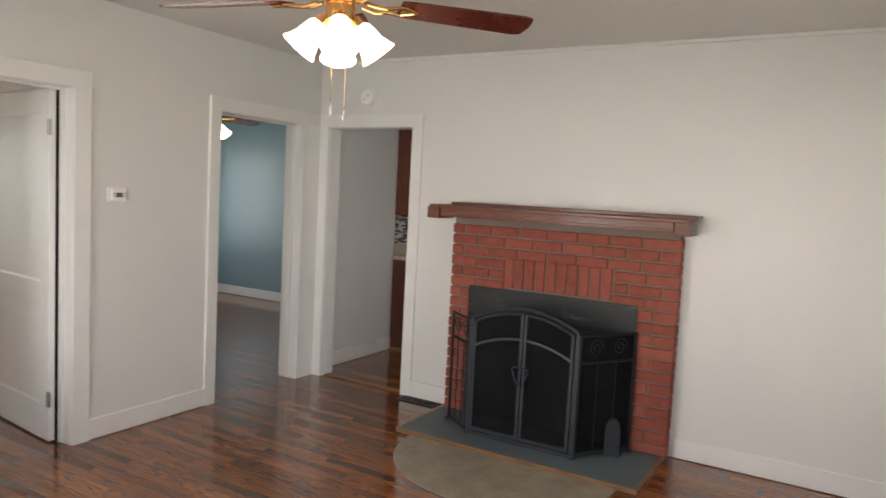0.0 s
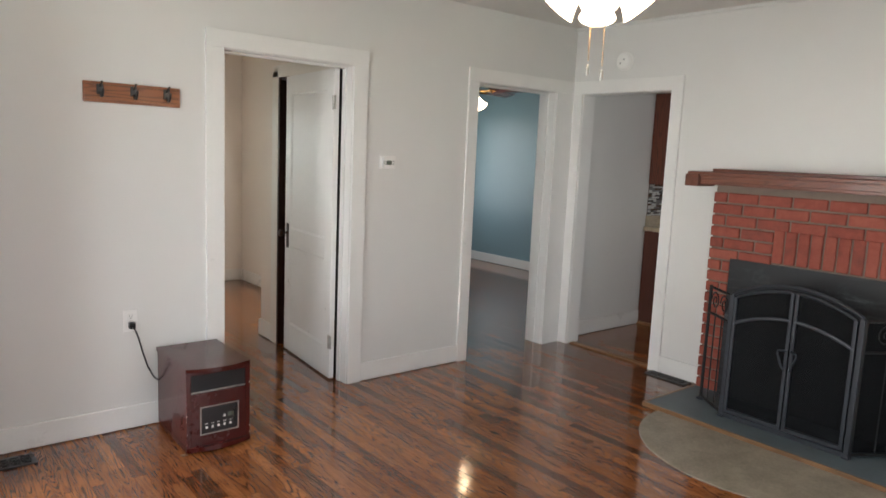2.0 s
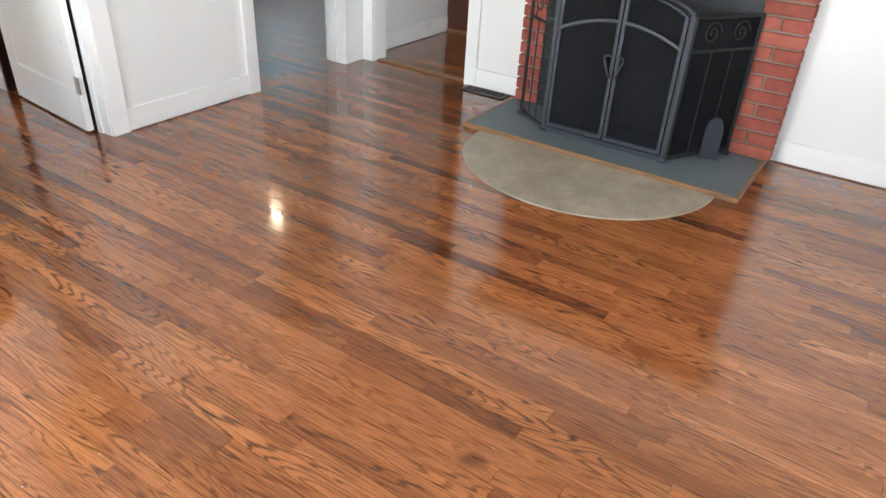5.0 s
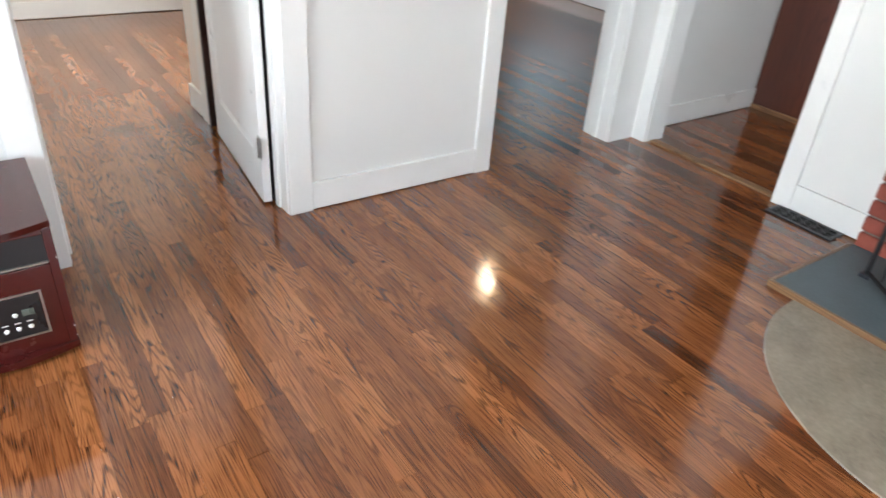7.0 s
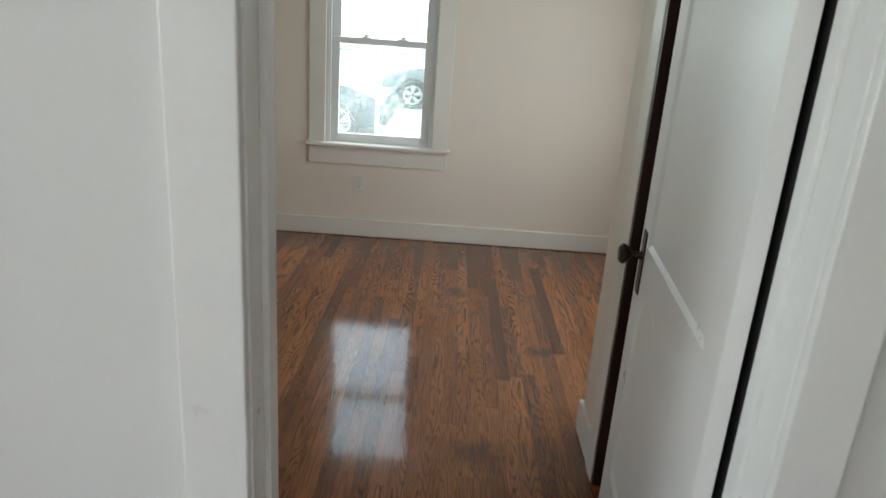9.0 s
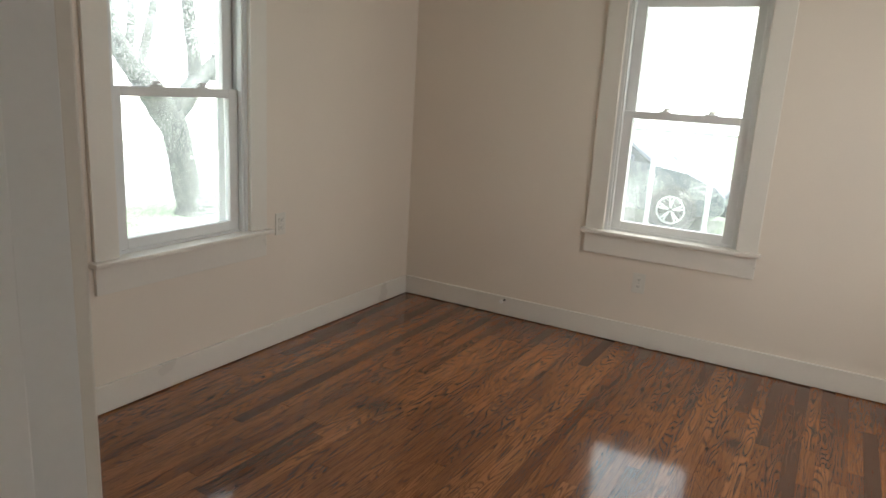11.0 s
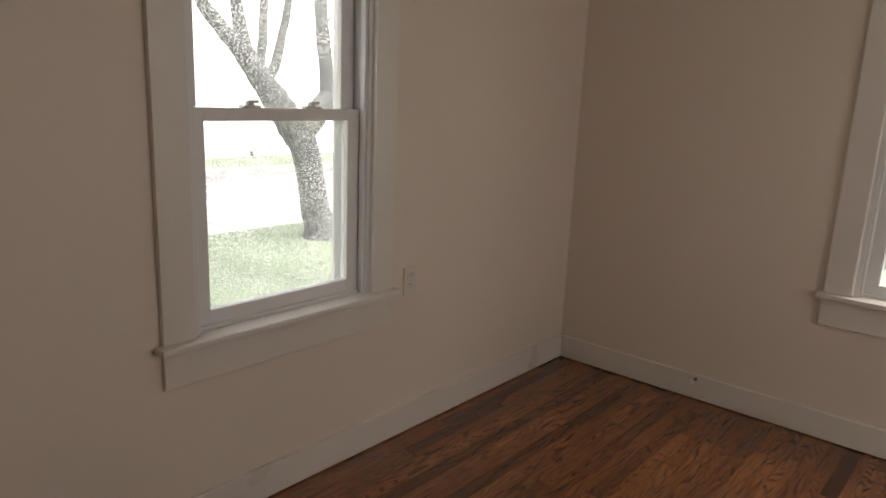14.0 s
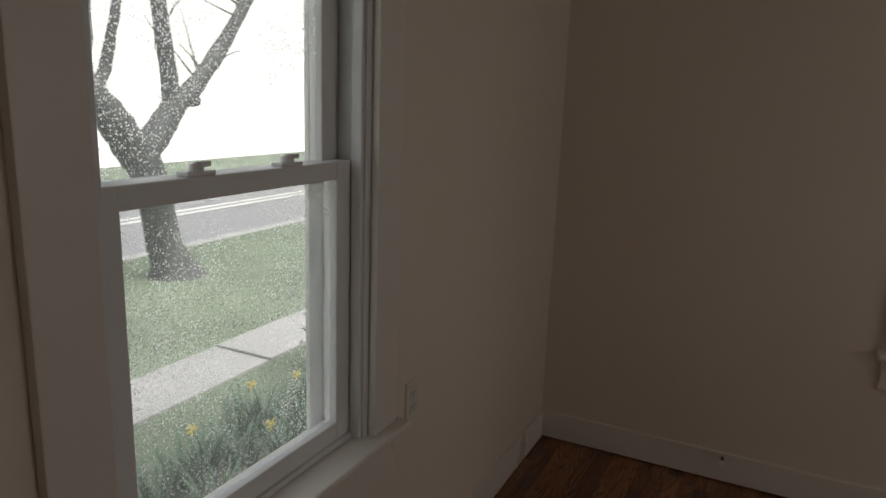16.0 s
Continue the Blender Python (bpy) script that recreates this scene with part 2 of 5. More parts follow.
M_PAVE = surface("concrete_path", (0.30, 0.30, 0.29), 0.75, 0, 0.2, 2.5, 70, 0.4, 0.003)
M_LINE = surface("road_paint", (0.6, 0.6, 0.57), 0.6, 0, 0.15)
M_BARK = surface("grey_bark", (0.08, 0.086, 0.082), 0.95, 0, 0.5, 5, 28, 1.0, 0.03, stretch=(1, 1, 0.25))
M_LEAF = surface("daffodil_leaf", (0.12, 0.20, 0.13), 0.55, 0, 0.3)
M_PETAL = surface("daffodil_yellow", (0.62, 0.52, 0.16), 0.6, 0, 0.15)
M_LEAF2 = surface("shrub_leaf", (0.05, 0.085, 0.035), 0.6, 0, 0.4)
# Mist is put into this base colour: the hedge is painted pale grey.
M_HAZEHEDGE = surface("far_hedge_haze", (0.45, 0.46, 0.47), 0.95, 0, 0.5, 1, 12, 1.0, 0.1)
M_CAR = surface("grey_car_paint", (0.07, 0.085, 0.11), 0.22, 0.4, 0.05, coat=0.5)
M_CAR2 = surface("silver_car_paint", (0.24, 0.26, 0.29), 0.22, 0.4, 0.05, coat=0.5)
M_GLASSDARK = surface("car_glass", (0.02, 0.025, 0.03), 0.06, 0, 0.1)
M_TYRE = surface("tyre_rubber", (0.02, 0.02, 0.021), 0.85)
M_ALLOY = surface("alloy_rim", (0.55, 0.56, 0.58), 0.3, 0.9, 0.05)
M_FENCE = surface("galvanised_pipe", (0.5, 0.52, 0.53), 0.4, 0.7, 0.1)
M_LENS = surface("headlamp_lens", (0.5, 0.42, 0.36), 0.15)


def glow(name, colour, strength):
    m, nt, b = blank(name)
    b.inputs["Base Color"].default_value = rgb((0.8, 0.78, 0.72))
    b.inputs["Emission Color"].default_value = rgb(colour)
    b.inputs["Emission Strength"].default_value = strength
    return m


M_SHADE = glow("lit_opal_glass", (1.0, 0.83, 0.60), 0.6)
M_MISTGLOW = glow("distant_mist_glow", (0.90, 0.97, 1.0), 0.29)
M_LCD = surface("grey_lcd", (0.10, 0.12, 0.10), 0.3)


def brick_material():
    m, nt, b = blank("red_painted_brick")
    pos = node(nt, "NewGeometry").outputs["Position"]
    rnd = node(nt, "ObjectInfo").outputs["Random"]
    n1 = node(nt, "TexNoise", Vector=pos, Scale=14.0, Detail=6.0, Roughness=0.65).outputs["Fac"]
    n2 = node(nt, "TexNoise", Vector=pos, Scale=160.0, Detail=3.0).outputs["Fac"]
    f = node(nt, "Math", {"operation": "MULTIPLY_ADD"}, i0=rnd, i1=0.35, i2=n1).outputs[0]
    col = ramp(nt, f, [(0.25, (0.14, 0.028, 0.018)), (0.6, (0.25, 0.05, 0.03)), (1.0, (0.34, 0.092, 0.058))])
    nt.links.new(col, b.inputs["Base Color"])
    b.inputs["Roughness"].default_value = 0.7
    h = node(nt, "Math", {"operation": "MULTIPLY_ADD"}, i0=n2, i1=0.5, i2=n1).outputs[0]
    nt.links.new(node(nt, "Bump", Strength=0.5, Distance=0.004, Height=h).outputs[0], b.inputs["Normal"])
    return m


M_BRICK = brick_material()


def smoked_steel():
    """Blackened sheet steel with pale wiped smears."""
    m, nt, b = blank("blackened_sheet_steel")
    pos = node(nt, "TexCoord").outputs["Object"]
    smear = node(nt, "TexNoise", Vector=node(nt, "Mapping", Vector=pos, Scale=(3.0, 1.0, 11.0)).outputs[0], Scale=1.0, Detail=5.0, Roughness=0.6, Distortion=0.8).outputs["Fac"]
    grit = node(nt, "TexNoise", Vector=pos, Scale=70.0, Detail=3.0).outputs["Fac"]
    f = node(nt, "Math", {"operation": "MULTIPLY_ADD"}, i0=grit, i1=0.12, i2=smear).outputs[0]
    nt.links.new(ramp(nt, f, [(0.3, (0.009, 0.01, 0.011)), (0.58, (0.014, 0.016, 0.018)), (0.68, (0.035, 0.039, 0.043)), (0.82, (0.12, 0.13, 0.135))]), b.inputs["Base Color"])
    nt.links.new(node(nt, "MapRange", Value=smear, To_Min=0.35, To_Max=0.65).outputs[0], b.inputs["Roughness"])
    b.inputs["Metallic"].default_value = 0.2
    nt.links.new(node(nt, "Bump", Strength=0.15, Distance=0.001, Height=f).outputs[0], b.inputs["Normal"])
    return m


M_STEEL = smoked_steel()


def pane_glass(name, drops):
    """Thin clear glass; drops: rain beads standing on it, as relief in the surface, and a faint haze veil."""
    m, nt, b = blank(name)
    out = nt.nodes["Material Output"]
    nt.nodes.remove(b)
    clear = node(nt, "BsdfTransparent", Color=(0.94, 0.97, 0.97, 1)).outputs[0]
    gloss = node(nt, "BsdfGlossy", Roughness=0.02).outputs[0]
    fres = node(nt, "Math", {"operation": "POWER"}, i0=node(nt, "LayerWeight", Blend=0.3).outputs["Facing"], i1=4.0).outputs[0]
    mix = node(nt, "MixShader", i0=fres, i1=clear, i2=gloss).outputs[0]
    if drops:
        pos = node(nt, "NewGeometry").outputs["Position"]
        vor = node(nt, "TexVoronoi", Vector=pos, Scale=210.0, Randomness=1.0)
        patch = node(nt, "TexNoise", Vector=pos, Scale=5.0, Detail=3.0).outputs["Fac"]
        size = node(nt, "MapRange", Value=patch, From_Min=0.3, From_Max=0.65, To_Min=0.18, To_Max=0.52).outputs[0]
        own = node(nt, "SeparateColor", Color=vor.outputs["Color"]).outputs[0]
        size = node(nt, "Math", {"operation": "MULTIPLY"}, i0=size, i1=own).outputs[0]
        inside = node(nt, "Math", {"operation": "LESS_THAN"}, i0=vor.outputs["Distance"], i1=size).outputs[0]
        bead = node(nt, "BsdfRefraction", Roughness=0.05, IOR=1.5, Normal=node(nt, "Bump", Strength=1.0, Distance=0.003, Height=vor.outputs["Distance"]).outputs[0]).outputs[0]
        milk = node(nt, "BsdfTranslucent", Color=(0.95, 0.97, 0.97, 1)).outputs[0]
        bead = node(nt, "MixShader", i0=0.72, i1=bead, i2=milk).outputs[0]
        bead = node(nt, "MixShader", i0=0.75, i1=clear, i2=bead).outputs[0]
        # Milky veil over the whole pane: wet glass, and haze for the mist outside.
        mix = node(nt, "MixShader", i0=0.07, i1=mix, i2=milk).outputs[0]
        mix = node(nt, "MixShader", i0=inside, i1=mix, i2=bead).outputs[0]
    nt.links.new(mix, out.inputs["Surface"])
    return m


M_GLASS = pane_glass("window_glass", False)
M_RAINGLASS = pane_glass("rain_beaded_glass", True)


def mesh_screen():
    """Woven wire fireplace mesh: see-through between black wires."""
    m, nt, b = blank("fire_screen_mesh")
    b.inputs["Base Color"].default_value = rgb((0.008, 0.009, 0.010))
    b.inputs["Roughness"].default_value = 0.8
    b.inputs["Specular IOR Level"].default_value = 0.1
    clear = node(nt, "BsdfTransparent").outputs[0]
    mix = node(nt, "MixShader", i0=0.93, i1=clear, i2=b.outputs[0]).outputs[0]
    nt.links.new(mix, nt.nodes["Material Output"].inputs["Surface"])
    return m


M_MESH = mesh_screen()

# ---- building helpers ----


def box(bm, x0, x1, y0, y1, z0, z1, bevel=0.0):
    x0, x1, y0, y1, z0, z1 = min(x0, x1), max(x0, x1), min(y0, y1), max(y0, y1), min(z0, z1), max(z0, z1)
    r = bmesh.ops.create_cube(bm, size=1.0, matrix=Matrix.LocRotScale(((x0 + x1) / 2, (y0 + y1) / 2, (z0 + z1) / 2), None, (x1 - x0, y1 - y0, z1 - z0)))
    if bevel:
        edges = {e for v in r["verts"] for e in v.link_edges}
        bmesh.ops.bevel(bm, geom=list(edges), offset=bevel, segments=2, affect="EDGES", profile=0.6)
    return bm


def boxes(*dims, bevel=0.0):
    bm = bmesh.new()
    for d in dims:
        box(bm, *d, bevel=bevel)
    return bm


def tube(bm, a, b, r0, r1=None, sides=12, caps=True):
    a, b = Vector(a), Vector(b)
    r1 = r0 if r1 is None else r1
    rot = (b - a).to_track_quat("Z", "Y").to_matrix().to_4x4()
    bmesh.ops.create_cone(bm, cap_ends=caps, segments=sides, radius1=r0, radius2=r1, depth=(b - a).length, matrix=Matrix.Translation((a + b) / 2) @ rot)
    return bm


def lathe(bm, profile, centre, axis=(0, 0, 1), sides=24):
    """Turn a profile of (radius, height) round an axis through centre."""
    rot = Vector(axis).normalized().to_track_quat("Z", "Y").to_matrix()
    rows = []
    for r, h in profile:
        rows.append([bm.verts.new(Vector(centre) + rot @ Vector((r * math.cos(2 * math.pi * i / sides), r * math.sin(2 * math.pi * i / sides), h))) for i in range(sides)])
    for p, q in zip(rows, rows[1:]):
        for i in range(sides):
            bm.faces.new((p[i], p[(i + 1) % sides], q[(i + 1) % sides], q[i]))
    return bm


def sweep(bm, pts, r, sides=8):
    """A round bar along a line of points; r: one radius or one for each point."""
    pts = [Vector(p) for p in pts]
    rs = r if isinstance(r, (list, tuple)) else [r] * len(pts)
    rows, side = [], None
    for i, p in enumerate(pts):
        d = (pts[min(i + 1, len(pts) - 1)] - pts[max(i - 1, 0)]).normalized()
        ref = side if side is not None else (Vector((0, 0, 1)) if abs(d.z) < 0.9 else Vector((1, 0, 0)))
        u = d.cross(ref).cross(d).normalized() if side is not None else d.cross(ref).normalized()
        side = u
        v = d.cross(u)
        rows.append([bm.verts.new(p + rs[i] * (math.cos(2 * math.pi * k / sides) * u + math.sin(2 * math.pi * k / sides) * v)) for k in range(sides)])
    for p, q in zip(rows, rows[1:]):
        for k in range(sides):
            bm.faces.new((p[k], p[(k + 1) % sides], q[(k + 1) % sides], q[k]))
    bm.faces.new(rows[0]), bm.faces.new(reversed(rows[-1]))
    return bm


def slab(bm, outline, depth):
    """A flat outline of points, thickened by the vector depth."""
    low = [bm.verts.new(Vector(p)) for p in outline]
    high = [bm.verts.new(Vector(p) + Vector(depth)) for p in outline]
    bm.faces.new(low), bm.faces.new(reversed(high))
    for i in range(len(low)):
        j = (i + 1) % len(low)
        bm.faces.new((low[j], low[i], high[i], high[j]))
    return bm


def part(name, bm, material, parent=None, label="", smooth=False):
    bmesh.ops.recalc_face_normals(bm, faces=bm.faces)
    off = Vector((0, 0, 0))
    p = parent
    while p is not None:
        off += p.location
        p = p.parent
    if parent is not None:
        bmesh.ops.translate(bm, verts=bm.verts, vec=-off)
    me = bpy.data.meshes.new(name)
    if smooth:
        for f in bm.faces:
            f.smooth = True
    bm.to_mesh(me)
    bm.free()
    if smooth:
        me.set_sharp_from_angle(angle=radians(35))
    me.materials.append(material)
    ob = new(name, me)
    ob.parent = parent
    return tagged(ob, label) if label else ob


def thing(name, place, label, category, group="", kind=""):
    ob = new(name)
    ob.location = place
    ob.empty_display_size = 0.1
    return tagged(ob, label, category, group, kind)


def setting(name, bm, material, label, category):
    return tagged(part(name, bm, material, None), label, category, kind="structure")


def wall(name, along, s0, s1, c0, c1, z0, z1, holes, material, label):
    """A wall along 'x' or 'y' from s0 to s1, c0 to c1 thick, with holes (from, to, bottom, top) through it."""
    bm = bmesh.new()
    cuts = sorted({s0, s1, *[h[0] for h in holes], *[h[1] for h in holes]})
    for a, b in zip(cuts, cuts[1:]):
        spans = [(z0, z1)]
        for h in holes:
            if h[0] <= a and b <= h[1]:
                spans = [(z0, h[2]), (h[3], z1)]
        for za, zb in spans:
            if zb - za > 1e-4:
                box(bm, a, b, c0, c1, za, zb) if along == "x" else box(bm, c0, c1, a, b, za, zb)
    bmesh.ops.remove_doubles(bm, verts=bm.verts, dist=1e-5)
    return setting(name, bm, material, label, "wall")


# ---- structure ----
TOP, OPEN = 2.53, 2.022
wall("wall_west", "y", -0.55, 4.40, -4.005, -3.865, 0, TOP, [(1.53, 2.345, 0, OPEN), (3.37, 4.19, 0, OPEN)], M_WALL, "white painted plaster wall with two doorways")
wall("wall_north", "x", -4.005, 0.95, 4.40, 4.54, 0, TOP, [(-3.765, -2.97, 0, OPEN)], M_WALL, "white painted plaster wall behind the brick fireplace")
# Second opening here is an assumed window, unseen, for the front fill.
wall("wall_south", "x", -4.005, 0.95, -0.69, -0.55, 0, TOP, [(-3.40, -2.50, 0, 2.03), (-1.6, -0.3, 0.75, 1.95)], M_WALL, "white painted front wall with a door opening and an added, unseen window opening")
# Side window opening is made up, out of view, around a fill lamp.
wall("wall_east", "y", -0.55, 4.40, 0.80, 0.95, 0, TOP, [(1.25, 2.75, 0.75, 1.95)], M_WALL, "white painted side wall with an added, unseen window opening")
# bedroom
wall("wall_bedroom_south", "x", -7.67, -4.005, -0.523, -0.373, -0.3, TOP, [(-6.0715, -5.3565, 0.643, 1.932)], M_BEDWALL, "cream painted bedroom wall with a double-hung window")
wall("wall_bedroom_west", "y", -0.523, 3.30, -7.67, -7.52, -0.3, TOP, [(0.9675, 1.6825, 0.643, 1.932)], M_BEDWALL, "cream painted bedroom wall with a double-hung window")
# The hole in this wall is added, unseen, to hold the bedroom fill lamp.
wall("wall_bedroom_north", "x", -7.52, -5.25, 3.18, 3.28, 0, TOP, [(-6.70, -5.50, 0.7, 1.9)], M_BEDWALL, "cream painted bedroom wall")
wall("wall_closet", "x", -5.25, -4.005, 2.385, 2.485, 0, TOP, [(-4.94, -4.12, 0, 2.012)], M_BEDWALL, "white painted closet wall behind the open door")
wall("wall_closet_side", "y", 2.485, 3.18, -5.25, -5.15, 0, TOP, [], M_BEDWALL, "white painted closet end wall")
# Closet back is coloured dark to give the gloom of an unlit closet.
wall("wall_closet_back", "x", -5.15, -4.005, 3.10, 3.18, 0, TOP, [], M_DARKWOOD, "closet back coloured dark for the unlit interior")
wall("wall_bedroom_east", "y", -0.373, 2.385, -4.02, -4.005, 0, TOP, [(1.53, 2.345, 0, OPEN)], M_BEDWALL, "cream painted bedroom side of the doorway wall")
# blue room and kitchen
wall("wall_blue_north", "x", -8.0, -4.005, 6.75, 6.87, 0, TOP, [], M_BLUE, "blue painted bedroom wall")
# West opening is invented, out of view, for the blue room fill.
wall("wall_blue_west", "y", 3.28, 6.87, -8.12, -8.0, 0, TOP, [(5.1, 6.1, 0.8, 2.0)], M_BLUE, "blue painted wall with an added window opening, out of view")
wall("wall_blue_south", "x", -8.12, -4.005, 3.18, 3.282, 0, TOP, [(-7.52, -4.005, 0, TOP)], M_BLUE, "blue painted wall")
wall("wall_blue_closet", "x", -8.0, -4.005, 3.282, 3.30, 0, TOP, [], M_BLUE, "blue painted wall")
wall("wall_blue_east", "y", 4.54, 6.75, -4.005, -3.89, 0, TOP, [], M_WALL, "white painted kitchen wall")
wall("wall_blue_east_skin", "y", 4.19, 6.75, -4.02, -4.005, 0, TOP, [], M_BLUE, "blue painted wall beside the doorway")
wall("wall_kitchen_north", "x", -3.89, -0.9, 6.16, 6.28, 0, TOP, [], M_WALL, "white painted kitchen wall")
wall("wall_kitchen_east", "y", 4.54, 6.28, -0.95, -0.85, 0, TOP, [], M_WALL, "white painted kitchen wall")
setting("ceiling", boxes((-8.12, 0.95, -0.69, 6.87, TOP, TOP + 0.12)), M_CEIL, "off-white painted ceiling", "ceiling")

# floors: base slabs under the boards
setting("floor_base", boxes((-4.005, 0.95, -0.69, 3.18, -0.10, -0.012), (-7.67, -4.005, -0.523, 3.18, -0.10, -0.012), (-8.12, -0.85, 3.18, 6.87, -0.10, -0.012), (-0.85, 0.95, 3.18, 4.54, -0.10, -0.012)), M_GAP, "dark sub-floor under the oak boards", "floor")

setting("foundation", boxes((-4.005, 0.95, -0.69, 3.18, -0.55, -0.10), (-7.67, -4.005, -0.523, 3.18, -0.55, -0.10), (-8.12, -0.85, 3.18, 6.87, -0.55, -0.10), (-0.85, 0.95, 3.18, 4.54, -0.55, -0.10)), M_PAVE, "concrete foundation under the house", "foundation")
# casings, baseboards, jambs


def casing_y(name, x, side, y0, y1, top, w_left, w_right, material, proud=0.018):
    """Door trim on a wall face at x, standing proud towards side (+1 or -1)."""
    t = thing(name, (x, (y0 + y1) / 2, 0), "white painted flat door casing with mitred head", "trim", kind="structure")
    a, b = x, x + side * proud
    part("side_casing", boxes((a, b, y0 - w_left, y0, 0, top), bevel=0.003), material, t)
    part("side_casing", boxes((a, b, y1, y1 + w_right, 0, top), bevel=0.003), material, t)
    part("head_casing", boxes((a, b + side * 0.002, y0 - w_left, y1 + w_right, top, top + 0.095), bevel=0.003), material, t)
    return t


def casing_x(name, y, side, x0, x1, top, w_left, w_right, material, proud=0.018):
    t = thing(name, ((x0 + x1) / 2, y, 0), "white painted flat door casing", "trim", kind="structure")
    a, b = y, y + side * proud
    part("side_casing", boxes((x0 - w_left, x0, a, b, 0, top), bevel=0.003), material, t)
    part("side_casing", boxes((x1, x1 + w_right, a, b, 0, top), bevel=0.003), material, t)
    part("head_casing", boxes((x0 - w_left, x1 + w_right, a, b + side * 0.002, top, top + 0.095), bevel=0.003), material, t)
    return t


def jamb_y(name, y0, y1, x0, x1, top, material):
    """Lining of a doorway through a wall that runs along y, with a stop bead."""
    t = thing(name, ((x0 + x1) / 2, (y0 + y1) / 2, 0), "white painted door jamb lining", "door frame", kind="structure")
    part("jamb", boxes((x0, x1, y0 - 0.002, y0 + 0.004, 0, top), bevel=0.001), material, t)
    part("jamb", boxes((x0, x1, y1 - 0.004, y1 + 0.002, 0, top), bevel=0.001), material, t)
    part("head_jamb", boxes((x0, x1, y0, y1, top - 0.004, top + 0.002)), material, t)
    part("door_stop_bead", boxes((x0 + 0.052, x0 + 0.09, y0 + 0.004, y0 + 0.015, 0.002, top - 0.004), bevel=0.002), material, t)
    part("door_stop_bead", boxes((x0 + 0.052, x0 + 0.09, y1 - 0.015, y1 - 0.004, 0.002, top - 0.004), bevel=0.002), material, t)
    part("door_stop_bead", boxes((x0 + 0.052, x0 + 0.09, y0 + 0.015, y1 - 0.015, top - 0.016, top - 0.004), bevel=0.002), material, t)
    return t


casing_y("casing_bedroom_door", -3.865, 1, 1.53, 2.345, OPEN, 0.10, 0.10, M_TRIM)
casing_y("casing_bedroom_door_inside", -4.02, -1, 1.53, 2.345, OPEN, 0.10, 0.05, M_BEDTRIM)
casing_y("casing_blue_room_door", -3.865, 1, 3.37, 4.19, OPEN, 0.09, 0.205, M_TRIM)
casing_y("casing_blue_room_door_inside", -4.02, -1, 3.37, 4.19, OPEN, 0.06, 0.09, M_TRIM)
casing_x("casing_kitchen_door", 4.40, -1, -3.765, -2.97, OPEN, 0.098, 0.09, M_TRIM)
jamb_y("jamb_bedroom_door", 1.53, 2.345, -4.02, -3.866, OPEN, M_TRIM)
jamb_y("jamb_blue_room_door", 3.37, 4.19, -4.02, -3.866, OPEN, M_TRIM)
# Black strip laid on the jamb as the shade in the hinge gap.
hinge_shade = thing("hinge_gap_shade", (-4.0, 2.34, 0), "black strip standing for the shade in the hinge gap", "door frame", kind="structure")
part("shade_strip", boxes((-4.0385, -3.969, 2.3365, 2.341, 0.002, OPEN - 0.006)), M_GAPSHADE, hinge_shade)
jk = thing("jamb_kitchen_door", (-3.37, 4.47, 0), "white painted door jamb lining", "door frame", kind="structure")
part("jamb", boxes((-3.767, -3.761, 4.402, 4.54, 0, OPEN)), M_TRIM, jk)
part("jamb", boxes((-2.974, -2.968, 4.402, 4.54, 0, OPEN)), M_TRIM, jk)
part("head_jamb", boxes((-3.765, -2.97, 4.402, 4.54, OPEN - 0.004, OPEN + 0.002)), M_TRIM, jk)
part("threshold", boxes((-3.75, -2.985, 4.42, 4.47, 0.0, 0.012), bevel=0.004), M_EDGE, jk, "pale varnished threshold strip")


def skirting(name, x0, x1, y0, y1, material, top=0.125):
    return setting(name, boxes((x0, x1, y0, y1, 0.005, top), bevel=0.004), material, "white painted flat baseboard", "baseboard")


skirting("baseboard", -3.865, -3.849, -0.55, 1.43, M_TRIM)
skirting("baseboard", -3.865, -3.849, 2.445, 3.28, M_TRIM)
skirting("baseboard", -2.88, -2.51, 4.384, 4.40, M_TRIM)
skirting("baseboard", -0.95, 0.80, 4.384, 4.40, M_TRIM)
skirting("baseboard", 0.784, 0.80, -0.55, 4.384, M_TRIM)
skirting("baseboard", -7.504, -4.03, -0.373, -0.357, M_BEDTRIM)
skirting("baseboard", -7.52, -7.504, -0.357, 3.164, M_BEDTRIM)
skirting("baseboard", -7.504, -5.25, 3.164, 3.18, M_BEDTRIM)
skirting("baseboard", -5.266, -5.04, 2.369, 2.385, M_BEDTRIM, 0.13)
skirting("baseboard", -5.266, -5.25, 2.385, 3.164, M_BEDTRIM, 0.13)
skirting("baseboard", -4.036, -4.02, -0.357, 1.43, M_BEDTRIM)
skirting("baseboard", -8.0, -4.02, 6.734, 6.75, M_TRIM)
skirting("baseboard", -3.89, -3.876, 4.56, 5.55, M_TRIM)
setting("trim", boxes((-3.865, 0.80, 4.378, 4.40, TOP - 0.022, TOP), bevel=0.006), M_WALL, "thin white crown strip below the ceiling", "trim")

# closet doorway in dark stained wood
cl = thing("jamb_closet", (-4.57, 2.45, 0), "dark stained wooden closet door frame, closet unlit", "door frame", kind="structure")
part("jamb", boxes((-4.942, -4.922, 2.370, 2.505, 0, 2.012)), M_DARKWOOD, cl)
part("jamb", boxes((-4.138, -4.118, 2.383, 2.505, 0, 2.012)), M_DARKWOOD, cl)
part("head_jamb", boxes((-4.94, -4.12, 2.383, 2.505, 1.995, 2.014)), M_DARKWOOD, cl)
part("side_casing", boxes((-5.038, -4.942, 2.367, 2.385, 0, 2.06), bevel=0.003), M_BEDTRIM, cl)
